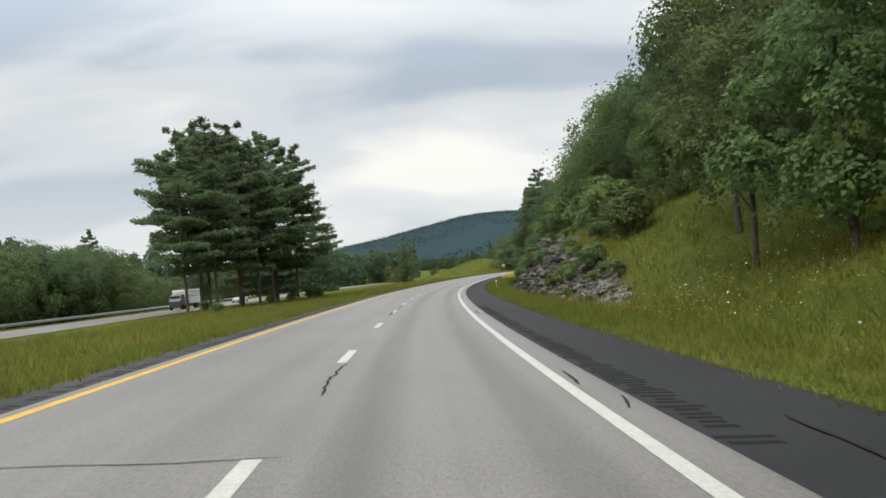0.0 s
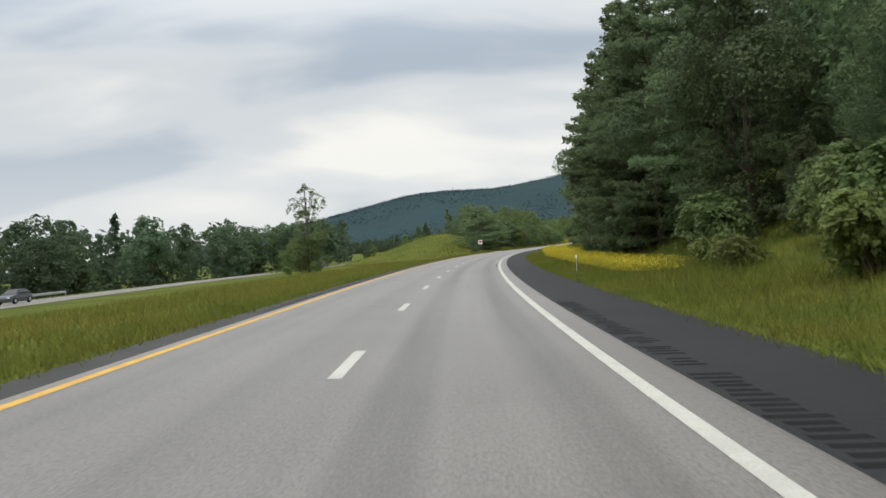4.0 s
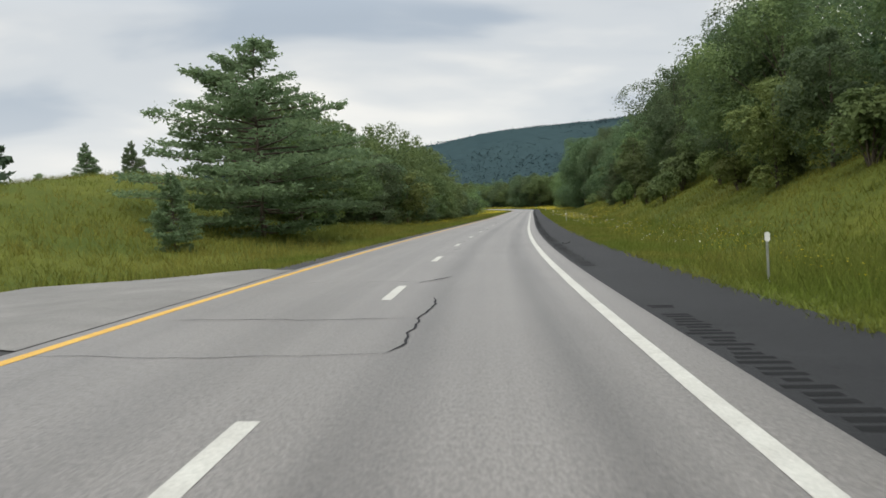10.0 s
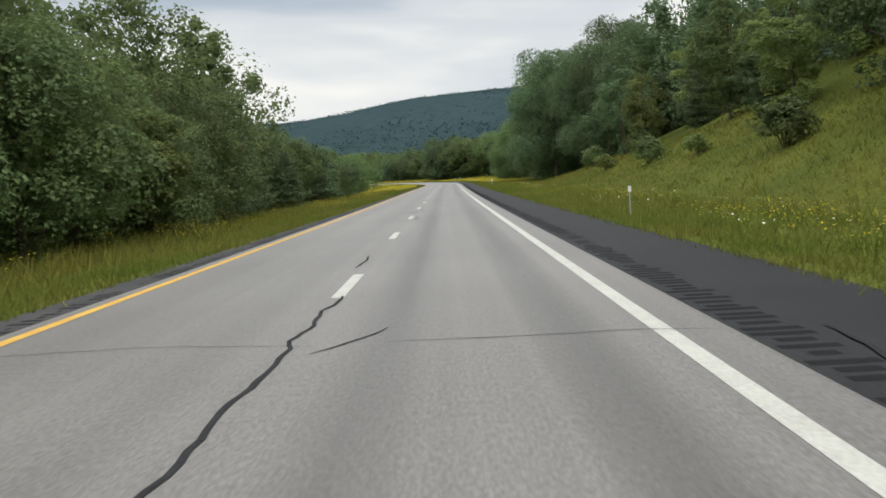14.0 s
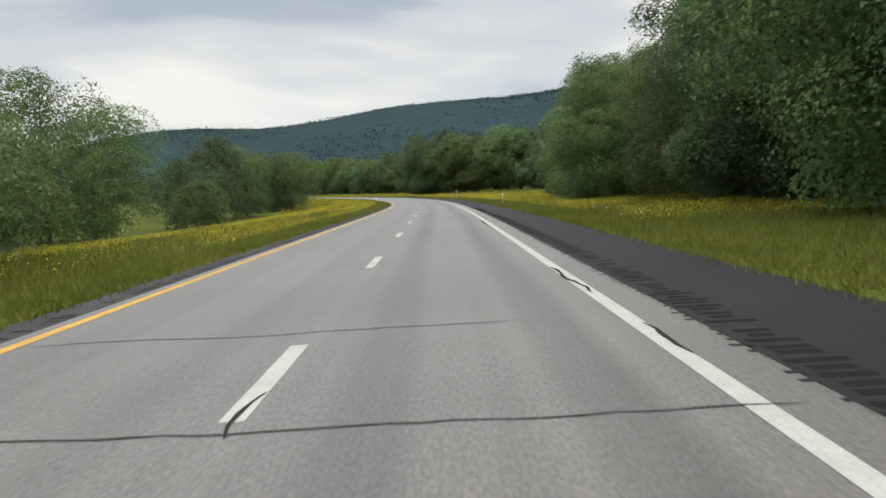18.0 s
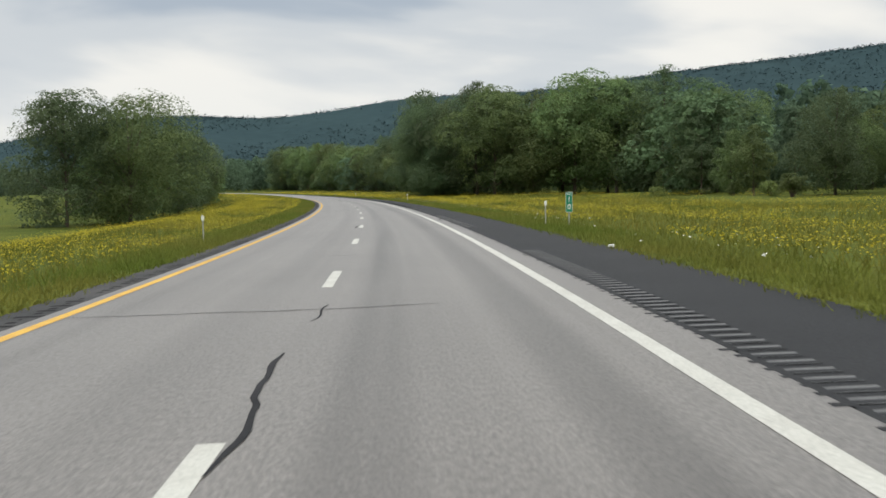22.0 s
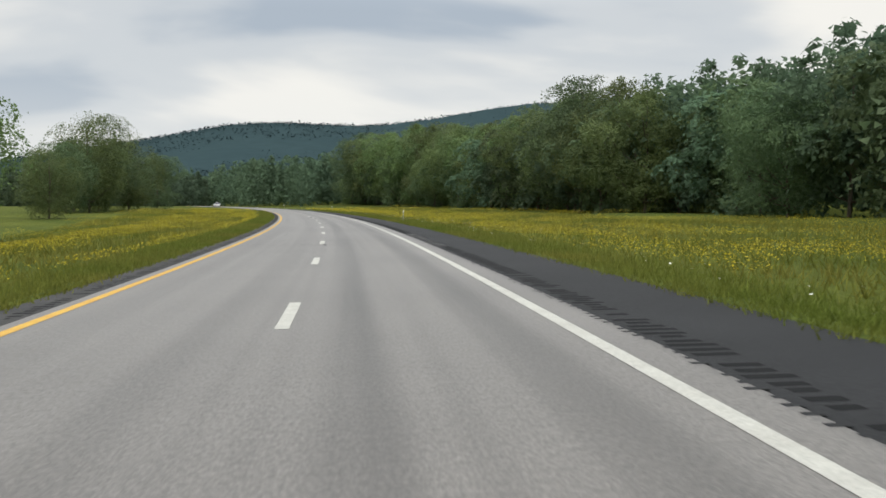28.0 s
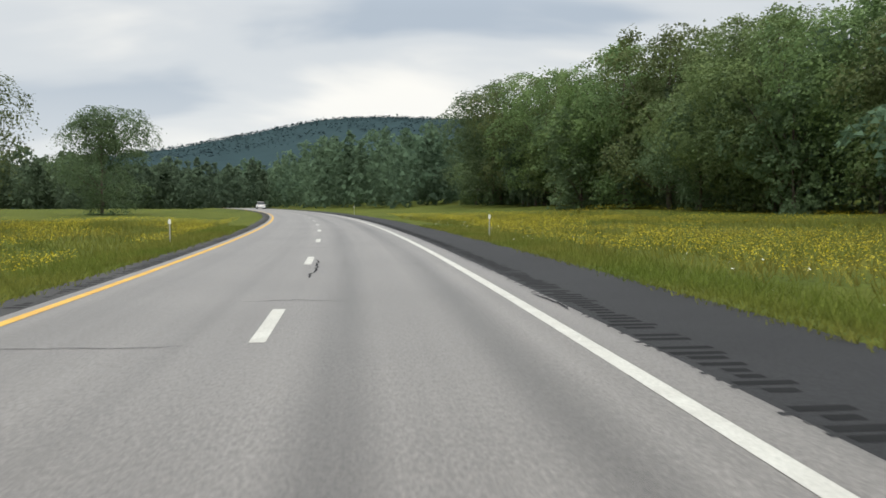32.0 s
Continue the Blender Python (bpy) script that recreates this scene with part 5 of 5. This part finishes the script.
def tyre_scrap():
    """A curled strip of torn tyre lying on the shoulder."""
    n = 9
    v, q = [], []
    for k in range(n):
        t = k / (n - 1)
        for w, dz in ((-0.07, 0.012), (0.07, 0.012), (0.07, 0.03), (-0.07, 0.03)):
            v.append((0.34 * (t - 0.5), w * (1 - 0.5 * abs(t - 0.5)) + 0.05 * math.sin(5 * t), dz + 0.10 * (t - 0.45) ** 2 * 2))
    for k in range(n - 1):
        for j in range(4):
            q.append((4 * k + j, 4 * k + (j + 1) % 4, 4 * k + 4 + (j + 1) % 4, 4 * k + 4 + j))
    q += [(3, 2, 1, 0), (4 * n - 4, 4 * n - 3, 4 * n - 2, 4 * n - 1)]
    return tagged(new("tyre_scrap", mesh_of("tyre_scrap", v, q, M_TYRE)), "torn strip of black tyre on the shoulder", "debris")


stand(tyre_scrap(), 356.0, 5.1, 20, -0.012)


def litter():
    """A crumpled white paper cup at the edge of the shoulder."""
    v, q = [], []
    lr = random.Random(9)
    for i, (x, r) in enumerate(((-0.07, 0.035), (-0.02, 0.045), (0.04, 0.05), (0.08, 0.055))):
        for k in range(8):
            t = 2 * math.pi * k / 8
            v.append((x, r * math.cos(t) * lr.uniform(0.7, 1.1), 0.05 + r * math.sin(t) * lr.uniform(0.7, 1.0)))
    for i in range(3):
        for k in range(8):
            q.append((8 * i + k, 8 * i + (k + 1) % 8, 8 * i + 8 + (k + 1) % 8, 8 * i + 8 + k))
    q.append(tuple(range(8)))
    return tagged(new("paper_cup", mesh_of("paper_cup", v, q, M_SIGNWHITE)), "crumpled white paper cup at the shoulder's edge", "litter")


stand(litter(), 715.4, 6.6, 35)
# ---- marks on the pavement ----
cr_rng = random.Random(11)


def sealed_crack(points, width, wander=1.0, name="sealed_crack"):
    """A ragged ribbon of tar along places (s, o) on the pavement."""
    dense = []
    for (s0, o0), (s1, o1) in zip(points, points[1:]):
        n = max(2, int(math.hypot(s1 - s0, o1 - o0) / 0.22))
        for k in range(n):
            u = k / n
            dense.append((s0 + (s1 - s0) * u, o0 + (o1 - o0) * u))
    dense.append(points[-1])
    seed = cr_rng.uniform(0, 90)
    S, O = [], []
    for k, (s, o) in enumerate(dense):
        ds = wander * (noise.noise((k * 0.16, seed, 0)) * 0.30 + noise.noise((k * 0.55, seed, 4)) * 0.12)
        do = wander * noise.noise((k * 0.16, seed, 9)) * 0.06
        along = dense[min(k + 1, len(dense) - 1)][0] - dense[max(k - 1, 0)][0]
        across = dense[min(k + 1, len(dense) - 1)][1] - dense[max(k - 1, 0)][1]
        L = math.hypot(along, across) + 1e-6
        end = min(1.0, 0.35 + 0.3 * min(k, len(dense) - 1 - k))
        w = width * end * (0.7 + 0.6 * abs(noise.noise((k * 0.35, seed, 2)))) / 2
        s2, o2 = s + ds * across / L + 0.0, o + do + ds * along / L
        for sg in (-1, 1):
            S.append(s2 + sg * w * across / L)
            O.append(o2 - sg * w * along / L)
    v = spot(np.array(S), np.array(O), 0.0075)
    part(name, fast_mesh(name, v, grid_faces(len(dense), 2), M_TAR), road)


# cracks across the lanes: place along, from offset, to offset
ACROSS_A = [(4.8, -3.5, 0.3), (17.5, -3.3, 0.2), (21, -3.4, 0.0), (35.2, -3.5, -1.3), (37.3, -3.0, -0.1), (40.9, -3.5, -1.2), (60, -3.4, -0.8), (69.5, -3.5, 0.2), (76.1, -3.5, -0.4), (77, 2.0, 3.6), (95, -3.0, 0.4), (108, -3.3, -0.5)]
ACROSS_B = [(126, -3.3, 0.3), (150, -3.4, 0.4), (167, -3.4, 3.2), (195.1, -3.4, 0.8), (199.7, -3.5, 0.1), (224.3, -3.4, 0.2), (227.2, -3.4, -2.2), (232.2, -3.5, 0.3), (260.5, -3.5, -0.3), (266.8, -3.5, 2.1), (294.0, -3.5, 0.1), (299, -3.2, -0.8)]
ACROSS_C = [(324.9, -3.5, 0.7), (328.2, -3.1, 0.6), (335.0, -3.5, 0.4), (353.7, -3.5, 4.1), (359.0, -3.5, -0.1), (362.3, -3.5, -0.2), (383.0, -3.5, -0.3), (387.0, -3.5, -1.2), (417.9, 1.8, 2.6), (422.4, -3.5, 4.2), (449.4, -3.5, 0.2), (449.2, 0.9, 4.2)]
ACROSS_D = [(479.4, -3.5, 4.2), (483.9, -3.3, 1.0), (488, 1.2, 4.2), (506, -3.4, 1.0), (531, -3.4, 3.4), (552, -3.5, 4.2), (574.4, -3.5, 4.0), (578.6, -3.4, 2.5), (588, -1.0, 1.2), (608.5, -3.5, -1.4), (612.2, -3.3, 0.2), (618.1, 0.1, 0.8)]
ACROSS_E = [(640.8, -3.5, -0.1), (639.2, -3.4, -0.2), (652, 1.6, 4.2), (668.7, -3.5, 0.8), (668.8, 1.3, 1.8), (679.8, -1.2, 0.2), (706.2, -3.4, 1.8), (716, -1.0, 0.8), (736.4, -3.4, -2.5), (766.8, -3.5, 2.6), (770.5, -0.5, 1.6), (795, -3.3, 1.0)]
ACROSS_F = [(824.9, -3.5, 3.9), (827.8, -3.5, 0.8), (856, -3.2, 2.0), (880, -3.4, 0.5), (915.9, -3.5, -0.1), (919.3, -3.5, 3.3), (927, -2.4, 0.6), (949.5, -3.5, 4.2), (978.5, 1.5, 4.2), (1013.3, -3.4, -0.7), (1017.6, -0.7, 1.0), (1034, -3.2, 1.4)]
for s, o0, o1 in ACROSS_A + ACROSS_B + ACROSS_C + ACROSS_D + ACROSS_E + ACROSS_F:
    mid_s = s + cr_rng.uniform(-0.25, 0.25)
    sealed_crack([(s, o0), (mid_s, (o0 + o1) / 2), (s + cr_rng.uniform(-0.2, 0.2), o1)], cr_rng.uniform(0.018, 0.036), 0.6)
# cracks that wander along the joint between the lanes: from, to, offset at start and end
ALONG_A = [(9.1, 13.7, 0.1, 0.1), (35.1, 40.9, 0.0, -0.1), (42.0, 49.5, 0.1, 0.0), (33.4, 34.7, 0.45, 0.75), (66.1, 68.2, 0.45, 0.55), (192.8, 195.0, 0.1, 0.1), (256.0, 260.3, -0.25, -0.3), (260.3, 268, -0.3, 0.4), (268, 274.2, 0.4, 0.5), (286.8, 290.3, 0.5, 0.45), (294.8, 297.9, -0.1, 0.4)]
ALONG_B = [(325.0, 331.2, 0.7, 0.9), (334.7, 336.5, 0.3, 0.9), (351.0, 352.1, 0.2, 0.4), (358.8, 361.9, -0.1, 0.0), (381.8, 384.2, -0.2, -0.3), (386.5, 387.4, -0.2, 0.2), (387.4, 395.6, 0.2, -0.1), (415.7, 432.5, -0.2, -0.1), (444.8, 453, -0.1, 0.0), (448.8, 450.1, 0.2, 0.9), (457, 459.6, -0.2, -0.2)]
ALONG_C = [(475.9, 479.4, 0.3, 0.2), (483.6, 486.2, -0.3, 0.1), (486.2, 492.4, 0.1, 0.1), (639.7, 648, -0.1, 0.0), (644.4, 646.3, 0.15, 0.15), (674.8, 678.2, 0.5, 0.5), (675.5, 681.6, 0.1, 0.1), (699.0, 702.8, 0.1, 0.0), (704.9, 706.5, 0.0, 0.2), (732.6, 736.3, -0.25, -0.1), (773, 782, 0.0, 0.0)]
ALONG_D = [(828.6, 842.2, 0.05, -0.1), (914.4, 916.0, 0.2, -0.1), (976.6, 978.5, 0.15, 0.35), (977.6, 978.6, 0.9, 1.6), (982.6, 989.1, -0.1, 0.1), (1021.8, 1027.6, 0.2, 0.2), (574.3, 575.6, 0.05, 0.1), (613.0, 613.8, 0.1, 0.3), (618.0, 618.3, 0.7, 0.8)]
for s0, s1, o0, o1 in ALONG_A + ALONG_B + ALONG_C + ALONG_D:
    sealed_crack([(s0, o0), ((s0 + s1) / 2, (o0 + o1) / 2 + cr_rng.uniform(-0.06, 0.06)), (s1, o1)], cr_rng.uniform(0.04, 0.066), 0.55)
# cracks beside the white edge line and in the shoulder
for s0, s1, o0, o1 in ((9.6, 11.6, 3.85, 3.95), (7.2, 8.4, 4.0, 4.15), (35.6, 38.4, 4.0, 4.0), (66.5, 69.5, 3.85, 4.0), (192, 208, 3.44, 3.42), (222.6, 227, 3.45, 3.44), (288.7, 294.2, 4.0, 4.0), (576.3, 578.1, 3.75, 3.75), (580.9, 585, 3.65, 3.6), (604.4, 610.8, 3.48, 3.5),
                       (2, 6.5, 5.2, 5.6), (738, 741, 4.0, 4.2), (254, 263, 5.6, 5.8), (1016, 1018.2, 4.2, 4.2), (446, 449, 4.9, 5.2)):
    sealed_crack([(s0, o0), ((s0 + s1) / 2, (o0 + o1) / 2), (s1, o1)], 0.07, 0.35)


# ---- rumble strips: milled grooves in both shoulders ----
def groove(w, l):
    bm = bmesh.new()
    n = 5
    top = [[bm.verts.new((w * (i - 0.5), l * (k / n - 0.5), 0.006 - (0.012 * math.sin(math.pi * k / n) if 0 < k < n else 0))) for k in range(n + 1)] for i in (0, 1)]
    for k in range(n):
        bm.faces.new((top[0][k], top[1][k], top[1][k + 1], top[0][k + 1]))
    return bm_mesh("groove", bm, M_GROOVE, True)


G_R, G_L = groove(0.42, 0.19), groove(0.34, 0.16)
shoulder_r = bpy.data.objects["shoulder_right"]
shoulder_l = bpy.data.objects["shoulder_left"]


def lay_groove(me, s, o, parent):
    x, y, z = spot(float(s), float(o), -0.010)
    ob = part("groove", me, parent)
    th = turn_at(s)
    e = float(line_at(s)[4])
    ob.matrix_basis = Matrix.LocRotScale((x, y, z), Euler((0, math.atan(e), radians(th))), None)


for s in np.concatenate([np.arange(641, 647, 0.5), np.arange(668, 686, 0.34), np.arange(699, 716, 0.34), np.arange(730, 747, 0.34), np.arange(762, 770, 0.4), np.arange(913, 927, 0.34)]):
    lay_groove(G_R, s, 4.62, shoulder_r)


def s0_of(spans):
    return 100 + spans[0][0]


def far_grooves(name, spans, gap, o, w, l, parent, mat, lift=-0.0095):
    """The rest of the grooves, joined, as nobody could count them."""
    ss = np.concatenate([np.arange(a, b, gap) for a, b in spans])
    A = np.stack([ss - l / 2, ss - l / 2, ss + l / 2, ss + l / 2], -1).ravel()
    O = np.tile([o - w / 2, o + w / 2, o + w / 2, o - w / 2], len(ss))
    jig = np.random.default_rng(int(s0_of(spans)))
    keep = np.repeat(jig.uniform(size=len(ss)) > 0.12, 4)
    A, O = A + np.repeat(jig.normal(size=len(ss)) * 0.02, 4), O + np.tile([-1, 1, 1, -1], len(ss)) * np.repeat(jig.uniform(-0.14, 0.05, len(ss)), 4)
    v = spot(A, O, lift)[keep]
    ob = part(name, fast_mesh(name, v, np.arange(len(v)).reshape(-1, 4), mat), parent)
    ob["kind"] = "stuff"


far_grooves("rumble_strip", [(5, 45), (110, 150), (290, 330), (340, 430), (440, 640), (770, 1150)], 0.3, 4.66, 0.52, 0.17, shoulder_r, M_GROOVE_DARK)
far_grooves("rumble_edge", [(555, 600), (690, 1150)], 0.3, 4.28, 0.12, 0.11, road, M_SHOULDER, 0.002)
far_grooves("rumble_strip", [(0, 60), (150, 240), (250, 320), (400, 1150)], 0.3, -4.05, 0.3, 0.14, shoulder_l, M_GROOVE_DARK)


# ---- tall grass and flowers along the road ----
def edge_rise(o):
    """Grass is short against the pavement and taller away from it."""
    o = np.asarray(o, float)
    return 0.42 + 0.58 * np.where(o > 0, smooth(6.8, 8.8, o), smooth(-4.6, -6.4, o))


def tufts(name, label, belts, mat, width=0.05, blades=3, seed=1):
    """Blades of grass in loose tufts. belts: stretch, offsets, tufts to the square metre, lowest and greatest height."""
    gr = np.random.default_rng(seed)
    V = []
    for s0, s1, o0, o1, dens, h0, h1 in belts:
        n = int(abs(s1 - s0) * abs(o1 - o0) * dens)
        so, oo = gr.uniform(s0, s1, n), gr.uniform(min(o0, o1), max(o0, o1), n)
        off = ~((np.abs(so - 332.8) < np.where(oo > -6, 8.0, 5.2)) & (oo < 0) & (oo > -12.5))
        so, oo = so[off], oo[off]
        n = len(so)
        b = spot(so, oo)
        rise = edge_rise(oo)
        for k in range(blades):
            h = gr.uniform(h0, h1, n) * rise
            t = gr.uniform(0, 6.28, n)
            foot = b + np.stack([gr.normal(size=n) * 0.12, gr.normal(size=n) * 0.12, np.full(n, -0.03)], -1)
            side = np.stack([np.cos(t), np.sin(t), np.zeros(n)], -1) * (width * gr.uniform(0.6, 1.4, n))[:, None]
            tip = foot + np.stack([gr.normal(size=n) * 0.45 * h, gr.normal(size=n) * 0.45 * h, h], -1)
            V.append(np.stack([foot - side, foot + side, tip], 1))
    v = np.concatenate(V).reshape(-1, 3)
    ob = new(name, fast_mesh(name, v, np.arange(len(v)).reshape(-1, 3), mat))
    return tagged(ob, label, "grass", kind="stuff")


def blooms(name, label, belts, mat, size, seed):
    """Flower heads: small three-cornered flecks near the tips of the plants."""
    gr = np.random.default_rng(seed)
    P = []
    for s0, s1, o0, o1, dens, h0, h1 in belts:
        n = int(abs(s1 - s0) * abs(o1 - o0) * dens)
        s, o = gr.uniform(s0, s1, n), gr.uniform(min(o0, o1), max(o0, o1), n)
        keep = np.array([noise.noise((a * 0.10, q * 0.28, seed)) > (-0.7 if dens > 50 else -0.12) for a, q in zip(s, o)])
        s, o = s[keep], o[keep]
        b = spot(s, o)
        b[:, 2] += gr.uniform(h0, h1, len(s)) * edge_rise(o)
        P.append(b)
    c = np.concatenate(P)
    n = len(c)
    nr = gr.normal(size=(n, 3)) * 0.5 + (0, 0, 1)
    nr /= np.linalg.norm(nr, axis=1)[:, None]
    a = np.cross(nr, gr.normal(size=(n, 3)))
    a /= np.linalg.norm(a, axis=1)[:, None]
    b = np.cross(nr, a)
    sz = (size * gr.uniform(0.6, 1.5, n))[:, None]
    v = np.stack([c - a * sz, c + a * sz * 0.5 + b * sz * 0.85, c + a * sz * 0.5 - b * sz * 0.85], 1).reshape(-1, 3)
    return tagged(new(name, fast_mesh(name, v, np.arange(3 * n).reshape(n, 3), mat)), label, "wildflowers", kind="stuff")


tufts("verge_grass", "tall green grass along both road edges", [(-6, 1060, 6.58, 7.8, 38, 0.2, 0.5), (-6, 1060, -4.45, -5.5, 30, 0.2, 0.5), (-6, 1060, 7.2, 10.0, 15, 0.2, 0.5), (-6, 1060, -4.5, -7.5, 17, 0.2, 0.55), (-6, 640, 10.0, 13, 8, 0.3, 0.6), (150, 340, 7.9, 12.5, 12, 0.45, 0.95), (150, 345, 12.5, 20, 6, 0.25, 0.55)], M_BLADE, 0.013, 4, 2)
tufts("meadow_grass", "seeding yellow-green meadow grass", [(-6, 380, -7.5, -24, 4.5, 0.3, 0.6), (380, 600, -7.5, -13, 6, 0.35, 0.8), (300, 420, -24, -52, 2.2, 0.25, 0.5), (600, 1080, -7, -26, 3.8, 0.3, 0.6), (600, 1100, 10, 32, 3.4, 0.3, 0.6), (330, 600, 12, 24, 8, 0.14, 0.34), (10, 60, 9, 18, 5, 0.3, 0.7)], M_BLADE_DRY, 0.020, 4, 3)
blooms("yellow_flowers", "yellow wildflowers in the verge and meadow", [(160, 216, 8.2, 10.8, 170, 0.6, 1.15), (216, 322, 8.7, 12.8, 130, 0.6, 1.05), (10, 60, 9, 16, 10, 0.3, 0.7), (322, 400, 8.5, 12.5, 6, 0.3, 0.7), (415, 470, 8.8, 15, 16, 0.3, 0.7), (470, 560, 8.5, 12.5, 8, 0.3, 0.7), (400, 600, -7, -11, 9, 0.5, 1.0), (600, 1100, 9, 22, 32, 0.35, 0.62), (600, 1100, 22, 36, 14, 0.35, 0.62), (600, 1080, -6.2, -18, 30, 0.35, 0.62), (600, 1080, -18, -28, 14, 0.35, 0.62), (660, 700, 9, 18, 16, 0.5, 0.95)], M_FLOWER, 0.026, 5)
blooms("white_flowers", "white umbels among the grass", [(10, 60, 9, 17, 1.5, 0.6, 0.9), (345, 560, 8, 12, 0.9, 0.4, 0.8), (270, 330, -12, -40, 1.0, 0.4, 0.6), (600, 1080, 7.5, 11, 0.5, 0.3, 0.6)], M_WHITEFLOWER, 0.035, 6)
